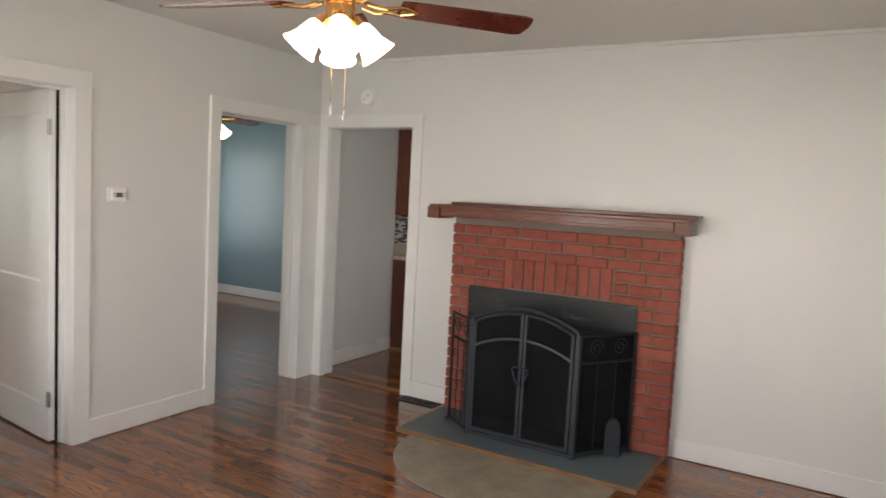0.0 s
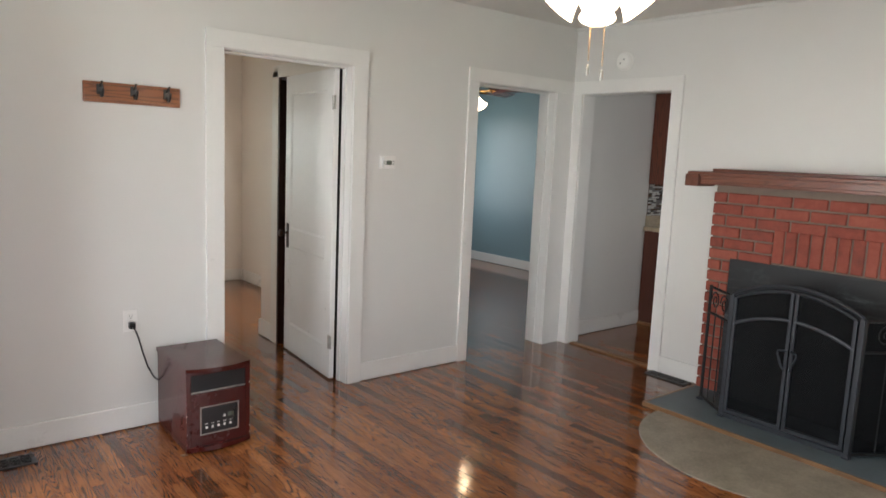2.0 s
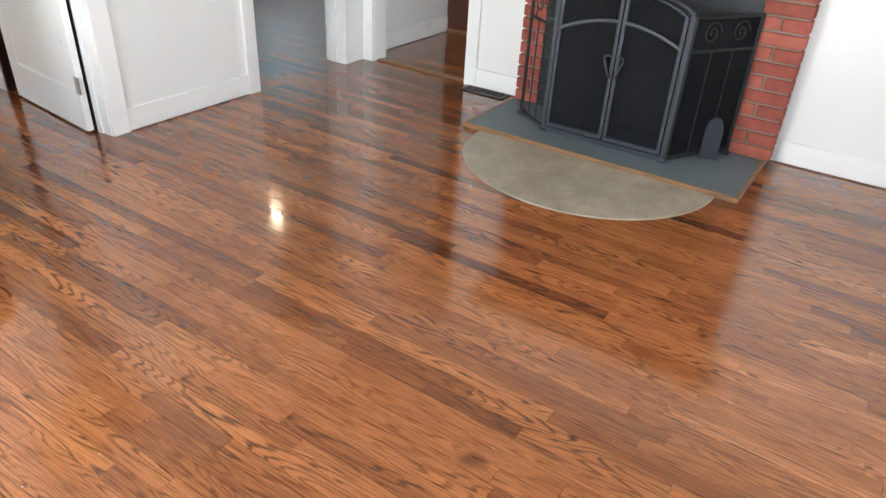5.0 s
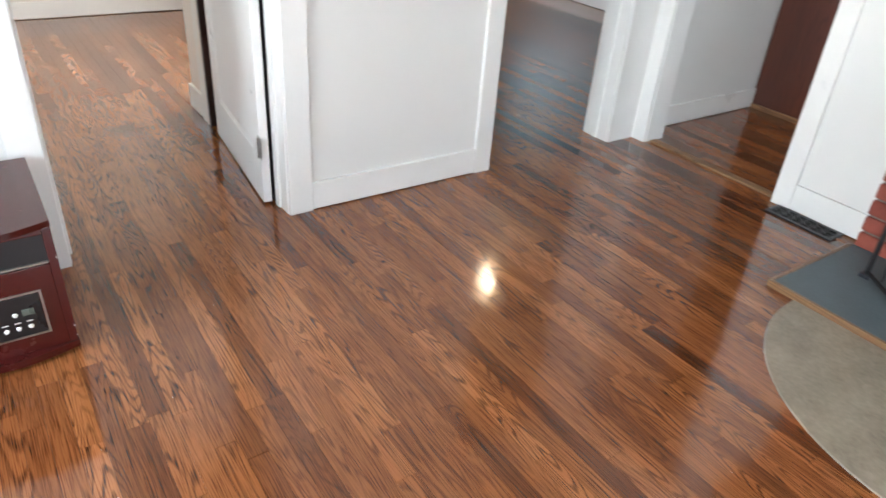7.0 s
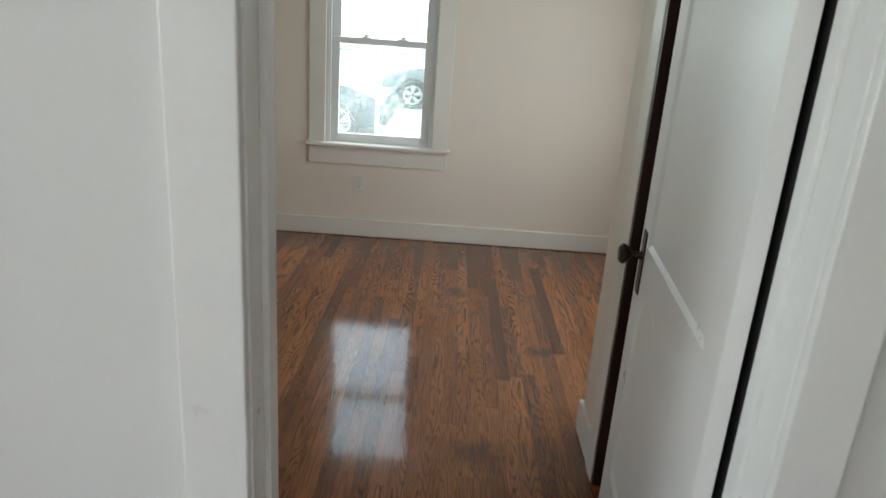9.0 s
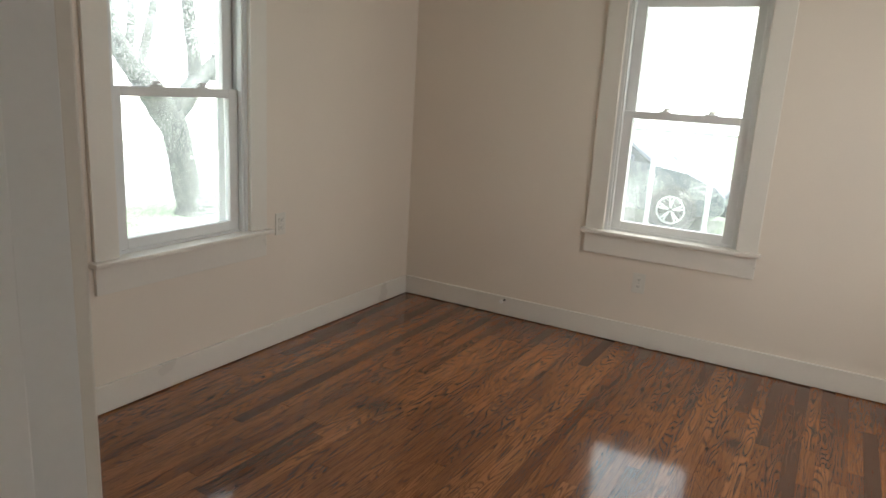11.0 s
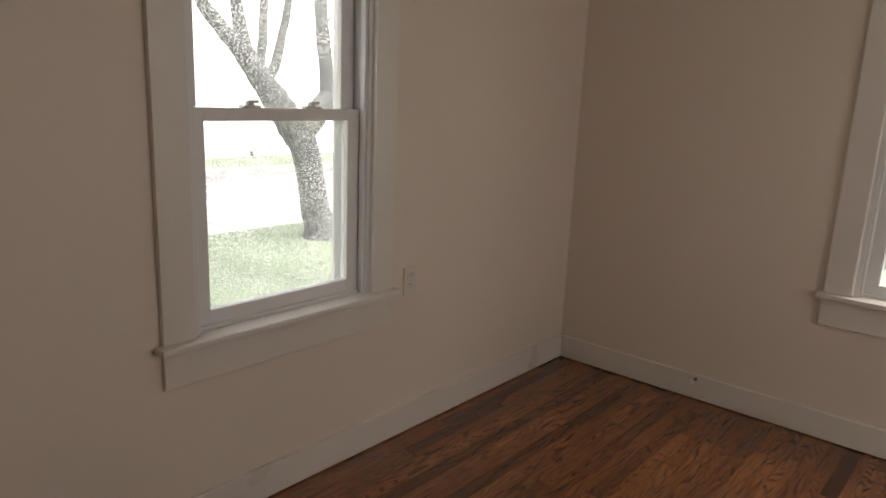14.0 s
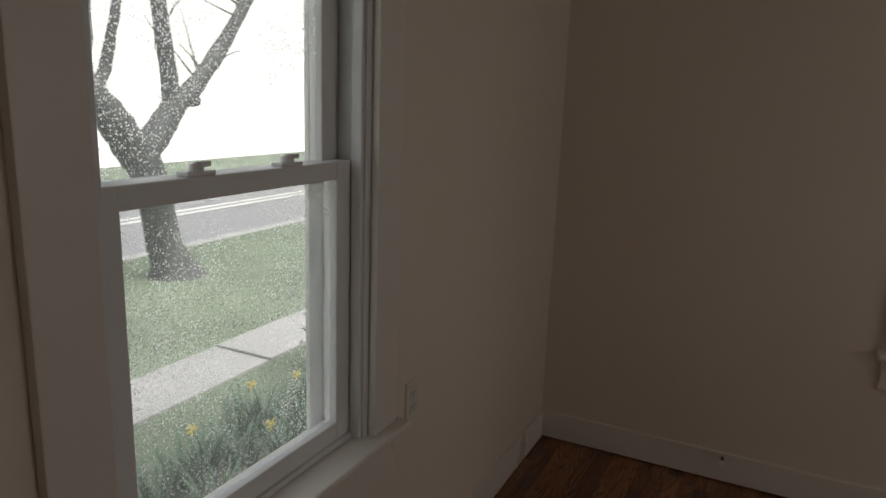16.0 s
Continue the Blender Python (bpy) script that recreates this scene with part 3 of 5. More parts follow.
part("head_casing", boxes((-5.038, -4.03, 2.367, 2.385, 2.014, 2.10), bevel=0.003), M_BEDTRIM, cl)


# ---- windows ----
def window(name, m, w, z0, z1, label):
    """A double-hung window. Local x runs along the wall, y out of the room; the wall's face is y = 0. w: clear width between casings."""
    t = thing(name, (0, 0, 0), label, "window", kind="structure")
    h = w / 2
    part("side_casing", boxes((-h - 0.105, -h, -0.02, 0, z0, z1), bevel=0.003), M_BEDTRIM, t)
    part("side_casing", boxes((h, h + 0.105, -0.02, 0, z0, z1), bevel=0.003), M_BEDTRIM, t)
    part("head_casing", boxes((-h - 0.105, h + 0.105, -0.022, 0, z1, z1 + 0.11), bevel=0.003), M_BEDTRIM, t)
    part("sill", boxes((-h - 0.125, h + 0.125, -0.055, 0.03, z0 - 0.022, z0), bevel=0.006), M_BEDTRIM, t)
    part("apron", boxes((-h - 0.105, h + 0.105, -0.018, 0, z0 - 0.14, z0 - 0.022), bevel=0.003), M_BEDTRIM, t)
    part("frame", boxes((-h, -h + 0.018, 0.002, 0.122, z0, z1), (h - 0.018, h, 0.002, 0.122, z0, z1), (-h + 0.018, h - 0.018, 0.002, 0.122, z1 - 0.02, z1),
                        (-h + 0.018, h - 0.018, 0.03, 0.122, z0 - 0.01, z0 + 0.012)), M_VINYL, t)
    part("side_stop", boxes((-h + 0.018, -h + 0.03, 0.008, 0.035, z0, z1 - 0.02), bevel=0.003), M_VINYL, t)
    part("side_stop", boxes((h - 0.03, h - 0.018, 0.008, 0.035, z0, z1 - 0.02), bevel=0.003), M_VINYL, t)
    mid = z0 + 0.665
    g = h - 0.08

    def sash(nm, ya, yb, za, zb, rail_low, rail_high, glass):
        s = part(nm, boxes((-h + 0.02, -g, ya, yb, za, zb), (g, h - 0.02, ya, yb, za, zb), (-g, g, ya, yb, za, za + rail_low), (-g, g, ya, yb, zb - rail_high, zb), bevel=0.003), M_VINYL, t)
        yc = (ya + yb) / 2
        p = part("pane", boxes((-g - 0.004, g + 0.004, yc - 0.002, yc + 0.002, za + rail_low - 0.004, zb - rail_high + 0.004)), glass, s, "clear glass beaded with rain")
        p.visible_shadow = False
        return s

    low = sash("lower_sash", 0.038, 0.072, z0 + 0.012, mid + 0.012, 0.045, 0.04, M_RAINGLASS)
    sash("upper_sash", 0.078, 0.112, mid - 0.025, z1 - 0.02, 0.035, 0.035, M_RAINGLASS)
    for sd in (-1, 1):
        xa, xb = sorted((sd * (g + 0.012), sd * (h - 0.003)))
        part("outer_track", boxes((xa, xb, 0.124, 0.136, z0 - 0.004, z1), (xa + 0.012, xb - 0.012, 0.136, 0.142, z0, z1 - 0.01), bevel=0.002), M_VINYL, t)
    for dx in (-0.11, 0.13):
        bm = boxes((dx - 0.032, dx + 0.032, 0.04, 0.07, mid + 0.012, mid + 0.02), bevel=0.003)
        lathe(bm, [(0.0, 0.012), (0.013, 0.012), (0.014, 0.0)], (dx, 0.055, mid + 0.02), sides=14)
        box(bm, dx - 0.008, dx + 0.028, 0.046, 0.056, mid + 0.026, mid + 0.036, bevel=0.003)
        part("sash_lock", bm, M_VINYL, low)
    t.matrix_basis = m
    return t


window("window_1", pose(-5.714, -0.373, 0, 0, 0, 180), 0.715, 0.648, 1.932, "white vinyl double-hung window, wet with rain, over the lawn")
window("window_2", pose(-7.52, 1.325, 0, 0, 0, 90), 0.715, 0.648, 1.932, "white vinyl double-hung window, wet with rain, facing the parked cars")

# ---- doors ----
door = thing("door_1", (-3.985, 2.285, 0.0), "white painted two-panel wooden door, standing wide open into the bedroom", "door", kind="structure")
DW, DT = 0.815, 0.035


def panel_leaf(w, t, z0, z1, panels):
    """A leaf from x = 0 to -w with recessed, chamfered panels; panels: (bottom, top)."""
    bm = bmesh.new()
    st = 0.105
    box(bm, -w, -w + st, 0, t, z0, z1, 0.002)
    box(bm, -st, 0, 0, t, z0, z1, 0.002)
    zs = [z0] + [v for p in panels for v in p] + [z1]
    for a, b in zip(zs[::2], zs[1::2]):
        box(bm, -w + st, -st, 0, t, a, b)
    for a, b in panels:
        box(bm, -w + st - 0.002, -st + 0.002, 0.007, t - 0.007, a - 0.002, b + 0.002)
        for ya, yb in ((0.001, 0.007), (t - 0.007, t - 0.001)):
            o = [(-w + st, a), (-st, a), (-st, b), (-w + st, b)]
            i = [(-w + st + 0.014, a + 0.014), (-st - 0.014, a + 0.014), (-st - 0.014, b - 0.014), (-w + st + 0.014, b - 0.014)]
            y_out, y_in = (ya, yb) if ya < t / 2 else (yb, ya)
            for k in range(4):
                n = (k + 1) % 4
                bm.faces.new([bm.verts.new(p) for p in ((o[k][0], y_out, o[k][1]), (o[n][0], y_out, o[n][1]), (i[n][0], y_in, i[n][1]), (i[k][0], y_in, i[k][1]))])
    return bm


def local(name, bm, material, parent, label="", smooth=False):
    """A part whose mesh is already in its parent's own space."""
    ob = part(name, bm, material, None, label, smooth)
    ob.parent = parent
    return ob


leaf = local("leaf", panel_leaf(DW, DT, 0.012, 2.008, [(0.215, 0.80), (0.925, 1.885)]), M_TRIM, door)
for z in (0.26, 1.80):
    bm = boxes((-0.026, 0.0, -0.0025, 0.0, z - 0.044, z + 0.044), (0.004, 0.03, -0.0025, 0.0, z - 0.044, z + 0.044), bevel=0.001)
    for k in range(5):
        tube(bm, (0.002, -0.006, z - 0.044 + k * 0.0178), (0.002, -0.006, z - 0.028 + k * 0.0178), 0.0055, sides=10)
    local("hinge", bm, M_NICKEL, door, "steel butt hinge with brushed leaves")
for side, y in ((-1, 0.0), (1, DT)):
    pl = local("escutcheon", boxes((-DW + 0.035, -DW + 0.08, y, y + side * 0.004, 0.78, 0.96), bevel=0.002), M_BRONZE, door, "dark bronze escutcheon plate")
    bm = lathe(bmesh.new(), [(0.0, 0.004), (0.013, 0.004), (0.010, 0.012), (0.009, 0.032), (0.02, 0.04), (0.028, 0.05), (0.028, 0.058), (0.02, 0.066), (0.0, 0.068)], (-DW + 0.058, y, 0.89), (0, side, 0), 20)
    local("doorknob", bm, M_BRONZE, door, "round dark bronze doorknob", True)
door.rotation_euler = (0, 0, radians(-5.5))

front = thing("door_2", (-3.44, -0.545, 0.0), "red painted front door with a white edge, standing open inwards", "door", kind="structure")
local("leaf", boxes((-0.002, 0.042, 0.0, 0.80, 0.012, 2.02), bevel=0.002), M_REDDOOR, front)
local("edge_strip", boxes((-0.004, 0.044, 0.80, 0.812, 0.012, 2.02), bevel=0.002), M_TRIM, front, "white painted door edge")

# ---- living room: fireplace ----
FX0, FX1, FY = -2.52, -0.97, 4.28
fireplace = thing("fireplace", (-1.73, 4.34, 0), "red brick fireplace with grey mortar and a closed steel front", "fireplace")
part("core", boxes((FX0 + 0.012, FX1 - 0.012, FY + 0.012, 4.398, 0.0, 1.39)), M_MORTAR, fireplace, "grey mortar between the bricks")
part("cover_plate", boxes((-2.365, -1.205, FY - 0.006, FY + 0.004, 0.0265, 0.925), bevel=0.002), M_STEEL, fireplace, "smoke-stained blackened sheet steel")

hearth = thing("hearth", (-1.73, 4.02, 0), "raised blue-grey slate hearth slab with pine edging", "hearth")
part("slab", boxes((-2.525, -1.003, 3.715, FY + 0.012, 0.0, 0.026), bevel=0.003), M_SLATE, hearth)
part("edging", boxes((-2.54, -0.988, 3.70, 3.715, 0.0, 0.028), bevel=0.002), M_EDGE, hearth, "raw pine edging strip")
part("edging", boxes((-1.003, -0.988, 3.715, 4.38, 0.0, 0.028), bevel=0.002), M_EDGE, hearth, "raw pine edging strip")
part("edging", boxes((-2.54, -2.525, 3.715, 4.28, 0.0, 0.028), bevel=0.002), M_EDGE, hearth, "raw pine edging strip")

bm = bmesh.new()
half = [(-1.76 + 0.66 * math.cos(a), 3.697 - 0.63 * math.sin(a), 0.001) for a in [math.pi * k / 40 for k in range(41)]]
slab(bm, half, (0, 0, 0.005))
patch = thing("floor_apron", (-1.76, 3.697, 0.001), "worn beige half-round concrete patch in the oak floor", "floor patch")
part("slab", bm, M_CONCRETE, patch)
part("rim", sweep(bmesh.new(), [(-1.76 + 0.661 * math.cos(a), 3.697 - 0.631 * math.sin(a), 0.002) for a in [math.pi * k / 40 for k in range(41)]], 0.0045, 6), M_CONCRETE, patch, "pale trowelled rim of the concrete patch", True)

mantel = thing("mantel_shelf", (-1.73, 4.2, 1.39), "cherry-stained wooden mantel shelf with star corner blocks", "mantel")
part("shelf", boxes((-2.60, -0.90, 4.075, 4.40, 1.452, 1.472), bevel=0.004), M_MANTEL, mantel)
part("upper_board", boxes((-2.50, -0.885, 4.20, 4.398, 1.472, 1.492), bevel=0.003), M_MANTEL, mantel)
part("frieze", boxes((-2.52, -0.99, 4.10, 4.275, 1.392, 1.452), (-2.52, -0.99, 4.092, 4.102, 1.40, 1.412), (-2.52, -0.99, 4.086, 4.102, 1.436, 1.452), bevel=0.003), M_MANTEL, mantel)
for bx in (-2.565, -0.935):
    blk = part("corner_block", boxes((bx - 0.045, bx + 0.045, 4.068, 4.275, 1.378, 1.454), bevel=0.004), M_MANTEL, mantel)
    star = []
    for k in range(10):
        r = 0.03 if k % 2 == 0 else 0.012
        a = math.pi / 2 + k * math.pi / 5
        star.append((bx + r * math.cos(a), 4.068, 1.416 + r * math.sin(a)))
    part("star", slab(bmesh.new(), star, (0, -0.004, 0)), M_MANTEL, blk, "carved star rosette")

# fire screen
screen = thing("fire_screen", (-1.75, 3.9, 0.0265), "three-panel black iron fire screen with an arched double door", "fire screen")
CX0, CX1, SY = -2.125, -1.43, 3.90


def arch(x0, x1, low, rise, n=20):
    return [(x0 + (x1 - x0) * k / n, SY, low + rise * math.sin(math.pi * k / n) ** 0.8) for k in range(n + 1)]


zl = 0.77
bm = sweep(bmesh.new(), arch(CX0, CX1, zl, 0.10), 0.013)
box(bm, CX0 - 0.012, CX0 + 0.012, SY - 0.012, SY + 0.012, 0.03, zl)
box(bm, CX1 - 0.012, CX1 + 0.012, SY - 0.012, SY + 0.012, 0.03, zl)
box(bm, CX0, CX1, SY - 0.01, SY + 0.01, 0.03, 0.055)
part("centre_frame", bm, M_IRON, screen)
for x0, x1, flip in ((CX0 + 0.028, -1.782, 1), (-1.756, CX1 - 0.028, -1)):
    d = bmesh.new()
    c = (CX0 + CX1) / 2
    top = [(x0 + (x1 - x0) * k / 10, SY - 0.012, zl - 0.028 + 0.10 * math.sin(math.pi * ((x0 + (x1 - x0) * k / 10) - CX0) / (CX1 - CX0)) ** 0.8) for k in range(11)]
    sweep(d, top, 0.009)
    box(d, x0 - 0.009, x0 + 0.009, SY - 0.021, SY - 0.003, 0.065, top[0][2])
    box(d, x1 - 0.009, x1 + 0.009, SY - 0.021, SY - 0.003, 0.065, top[-1][2])
    box(d, x0, x1, SY - 0.019, SY - 0.005, 0.065, 0.085)
    dr = part("screen_door", d, M_IRON, screen)
    mid = [(p[0], p[1] - 0.004, p[2] - 0.155) for p in top]
    part("arch_bar", sweep(bmesh.new(), mid, 0.009), M_IRONBAR, dr)
    low = [(p[0], SY - 0.010, 0.09) for p in top]
    g = bmesh.new()
    hi, lo = [g.verts.new((p[0], SY - 0.008, p[2])) for p in top], [g.verts.new(p) for p in low]
    for k in range(10):
        g.faces.new((lo[k], lo[k + 1], hi[k + 1], hi[k]))
    part("mesh", g, M_MESH, dr, "fine black wire mesh")
    xe = x1 if flip > 0 else x0
    bm = sweep(bmesh.new(), [(xe, SY - 0.024, 0.52), (xe - flip * 0.035, SY - 0.045, 0.52), (xe - flip * 0.038, SY - 0.045, 0.50), (xe - flip * 0.012, SY - 0.04, 0.43), (xe, SY - 0.03, 0.41)], 0.006)
    part("handle", bm, M_IRON, dr, "looped iron door handle")


def side_panel(ax, ay, bx, by, meshed):
    """A folding side wing from the centre frame at a to its outer post at b."""
    d = bmesh.new()
    sweep(d, [(ax, ay, 0.03), (ax, ay, zl)], 0.009)
    sweep(d, [(bx, by, 0.03), (bx, by, zl)], 0.010)
    for z in (0.05, 0.60, zl - 0.01):
        sweep(d, [(ax, ay, z), (bx, by, z)], 0.008)
    for k in (0.33, 0.66):
        px, py = ax + (bx - ax) * k, ay + (by - ay) * k
        sweep(d, [(px, py, 0.065), (px, py, 0.60)], 0.004, 6)
    w = part("side_panel", d, M_WINGIRON, screen)
    ux, uy = (bx - ax), (by - ay)
    for c in (0.28, 0.72):
        pts = []
        for k in range(22):
            a = k * 0.5
            r = 0.06 * (1 - k / 26)
            s = c + (0.9 * r * math.cos(a)) / math.hypot(ux, uy)
            pts.append((ax + ux * s, ay + uy * s, 0.685 + r * math.sin(a)))
        part("scroll", sweep(bmesh.new(), pts, 0.004, 6), M_WINGIRON, w)
    if not meshed:
        return
    g = bmesh.new()
    g.faces.new([g.verts.new(p) for p in ((ax, ay + 0.012, 0.06), (bx, by + 0.012, 0.06), (bx, by + 0.012, zl - 0.01), (ax, ay + 0.012, zl - 0.01))])
    part("mesh", g, M_MESH, w)


side_panel(CX0 - 0.014, SY + 0.004, -2.36, 4.07, False)
side_panel(CX1 + 0.014, SY + 0.004, -1.19, 4.25, True)
for px, py in ((-2.36, 4.07), (-1.19, 4.25), (CX0, SY), (CX1, SY)):
    part("foot", boxes((px - 0.02, px + 0.02, py - 0.02, py + 0.02, 0.0265, 0.042), bevel=0.004), M_IRON, screen)

bm = bmesh.new()
slab(bm, [(-1.255 + 0.085 * c, 4.12 + 0.03 * c, z) for c, z in ((-0.5, 0.027), (0.5, 0.027), (0.5, 0.19), (0.36, 0.235), (0.12, 0.255), (-0.12, 0.255), (-0.36, 0.235), (-0.5, 0.19))], (0.008, -0.022, 0))
tagged(part("ash_shovel_blade", bm, M_IRON), "small dark iron plate with a rounded top", "hearth tool")

# ---- living room: wall and floor things ----
heater = thing("space_heater", (-3.6, 1.32, 0), "cherry wood cabinet infrared heater with black control panel, plugged in", "heater")
HX0, HX1, HY0, HY1, HZ = -3.83, -3.375, 1.15, 1.475, 0.432
part("body", boxes((HX0, HX1 - 0.012, HY0 + 0.006, HY1 - 0.006, 0.02, HZ - 0.018), bevel=0.003), M_HEATER, heater)
bm = bmesh.new()
front_edge = [(HX1 + 0.035 * math.sin(math.pi * k / 10), HY0 + (HY1 - HY0) * k / 10, HZ - 0.018) for k in range(11)]
slab(bm, [(HX0, HY1, HZ - 0.018), (HX0, HY0, HZ - 0.018)] + front_edge, (0, 0, 0.018))
part("top_board", bm, M_HEATER, heater)
for ya, yb in ((HY0 + 0.002, HY0 + 0.024), (HY1 - 0.024, HY1 - 0.002)):
    part("front_stile", boxes((HX1 - 0.012, HX1 + 0.004, ya, yb, 0.03, HZ - 0.018), bevel=0.002), M_HEATER, heater)
part("front_panel", boxes((HX1 - 0.012, HX1 + 0.003, HY0 + 0.024, HY1 - 0.024, 0.03, 0.302), bevel=0.002), M_HEATER, heater)
part("front_rail", boxes((HX1 - 0.012, HX1 + 0.003, HY0 + 0.024, HY1 - 0.024, 0.395, HZ - 0.018), bevel=0.002), M_HEATER, heater)
# Black sheet on the body front stands for the slot's deep shade.
part("outlet_slot_shade", boxes((HX1 - 0.0119, HX1 - 0.0085, HY0 + 0.0245, HY1 - 0.0245, 0.3025, 0.3945)), M_BLACK, heater, "black sheet for the shade inside the air outlet")
part("louver", boxes((HX1 - 0.0083, HX1 - 0.002, HY0 + 0.026, HY1 - 0.026, 0.304, 0.309)), M_NICKEL, heater)
cp = part("control_panel", boxes((HX1 + 0.0045, HX1 + 0.009, HY0 + 0.075, HY1 - 0.07, 0.095, 0.225), bevel=0.002), M_BLACK, heater, "glossy black control panel")
for k in range(5):
    part("button", lathe(bmesh.new(), [(0, 0.004), (0.006, 0.003), (0.007, 0.0)], (HX1 + 0.009, HY0 + 0.098 + k * 0.03, 0.125), (1, 0, 0), 12), M_PLATE, cp, "small white button", True)
part("button", lathe(bmesh.new(), [(0, 0.004), (0.006, 0.003), (0.007, 0.0)], (HX1 + 0.009, HY0 + 0.188, 0.17), (1, 0, 0), 12), M_PLATE, cp, "small white button", True)
part("display", boxes((HX1 + 0.009, HX1 + 0.0105, HY0 + 0.205, HY0 + 0.235, 0.163, 0.183)), M_LCD, cp, "grey display window")
for k in range(5):
    part("caption_bar", boxes((HX1 + 0.009, HX1 + 0.0098, HY0 + 0.09 + k * 0.03, HY0 + 0.106 + k * 0.03, 0.142, 0.145)), M_PLATE, cp)
part("panel_border", boxes((HX1 + 0.0045, HX1 + 0.0075, HY0 + 0.067, HY0 + 0.073, 0.088, 0.232), (HX1 + 0.0045, HX1 + 0.0075, HY1 - 0.068, HY1 - 0.062, 0.088, 0.232),
                           (HX1 + 0.0045, HX1 + 0.0075, HY0 + 0.073, HY1 - 0.068, 0.088, 0.093), (HX1 + 0.0045, HX1 + 0.0075, HY0 + 0.073, HY1 - 0.068, 0.227, 0.232)), M_NICKEL, heater, "thin metallic panel border")
chip_rng = random.Random(31)
for _ in range(9):
    cy, cz = chip_rng.choice((HY0 + 0.003, HY0 + 0.003, HY1 - 0.004)), chip_rng.choice((chip_rng.uniform(0.05, 0.40), 0.05))
    tall = chip_rng.uniform(0.002, 0.007)
    part("paint_chip", boxes((HX1 + 0.003, HX1 + 0.0047, cy - 0.0012, cy + 0.0014, cz, cz + tall)), M_ALMOND, heater, "pale chip in the worn front edge")
bm = bmesh.new()
slab(bm, [(HX0 + 0.02, HY1 - 0.004, 0.012), (HX0 + 0.02, HY0 + 0.004, 0.012)] + [(HX1 + 0.006 + 0.03 * math.sin(math.pi * k / 8), HY0 + (HY1 - HY0) * k / 8, 0.012) for k in range(9)], (0, 0, 0.022))
part("plinth", bm, M_HEATER, heater)
for fx in (HX0 + 0.05, HX1 - 0.04):
    for fy in (HY0 + 0.04, HY1 - 0.04):
        part("castor", tube(bmesh.new(), (fx, fy - 0.01, 0.0155), (fx, fy + 0.01, 0.0155), 0.015, sides=14), M_BLACK, heater, "small black castor")

scrap = bmesh.new()
slab(scrap, [(-3.39, 1.125, 0.001), (-3.365, 1.135, 0.001), (-3.372, 1.16, 0.001), (-3.395, 1.15, 0.001)], (0, 0, 0.003))
tagged(part("paper_scrap", scrap, M_EDGE), "orange scrap of card lying beside the heater", "scrap")


def outlet(m, plate):
    """A duplex outlet on a wall; local x along the wall, -y into the room."""
    t = thing("power_outlet", (0, 0, 0), "white plastic duplex power outlet with cover plate", "outlet", group="wall outlets")
    part("cover_plate", boxes((-0.036, 0.036, -0.006, 0, -0.058, 0.058), bevel=0.003), plate, t)
    for z in (-0.02, 0.02):
        s = part("socket", boxes((-0.017, 0.017, -0.008, -0.004, z - 0.014, z + 0.014), bevel=0.004), plate, t)
        for x in (-0.006, 0.006):
            part("slot", boxes((x - 0.001, x + 0.001, -0.0088, -0.0078, z, z + 0.008)), M_BLACK, s)
        part("slot", tube(bmesh.new(), (0, -0.0078, z - 0.006), (0, -0.0088, z - 0.006), 0.002, sides=8), M_BLACK, s)
    part("screw", tube(bmesh.new(), (0, -0.006, 0), (0, -0.007, 0), 0.003, sides=10), M_NICKEL, t)
    t.matrix_basis = m
    return t


outlet(pose(-3.865, 1.033, 0.583, 0, 0, 90), M_PLATE)
outlet(pose(-6.29, -0.373, 0.655, 0, 0, 180), M_ALMOND)
outlet(pose(-7.52, 1.203, 0.372, 0, 0, 90), M_ALMOND)
outlet(pose(-6.3, 6.75, 1.15, 0, 0, 0), M_PLATE)

part("plug", boxes((-3.857, -3.825, 1.02, 1.05, 0.545, 0.58), bevel=0.005), M_BLACK, heater, "black mains plug")
part("cable", sweep(bmesh.new(), [(-3.826, 1.035, 0.555), (-3.80, 1.04, 0.545), (-3.795, 1.055, 0.50), (-3.80, 1.075, 0.42), (-3.805, 1.10, 0.34), (-3.81, 1.13, 0.28), (-3.815, 1.155, 0.255), (-3.825, 1.17, 0.25)], 0.0045), M_BLACK, heater, "black power cord", True)

rail = thing("coat_hook_rail", (-3.86, 1.066, 1.735), "oak coat rail with three black hooks on the white wall", "coat rack")
part("board", boxes((-3.865, -3.847, 0.838, 1.294, 1.688, 1.786), bevel=0.005), M_HOOKWOOD, rail)
for za in (1.699, 1.769):
    part("bead_moulding", boxes((-3.848, -3.8435, 0.843, 1.289, za, za + 0.006), bevel=0.002), M_HOOKWOOD, rail)
for y in (0.912, 1.066, 1.225):
    h = part("hook", boxes((-3.847, -3.842, y - 0.016, y + 0.016, 1.725, 1.775), bevel=0.002), M_BLACK, rail, "black metal coat hook")
    bm = sweep(bmesh.new(), [(-3.842, y, 1.735), (-3.825, y, 1.715), (-3.80, y, 1.715), (-3.785, y, 1.735), (-3.782, y, 1.752)], 0.0055)
    sweep(bm, [(-3.842, y, 1.762), (-3.82, y, 1.772), (-3.80, y, 1.785)], 0.005)
    part("prong", bm, M_BLACK, h, smooth=True)

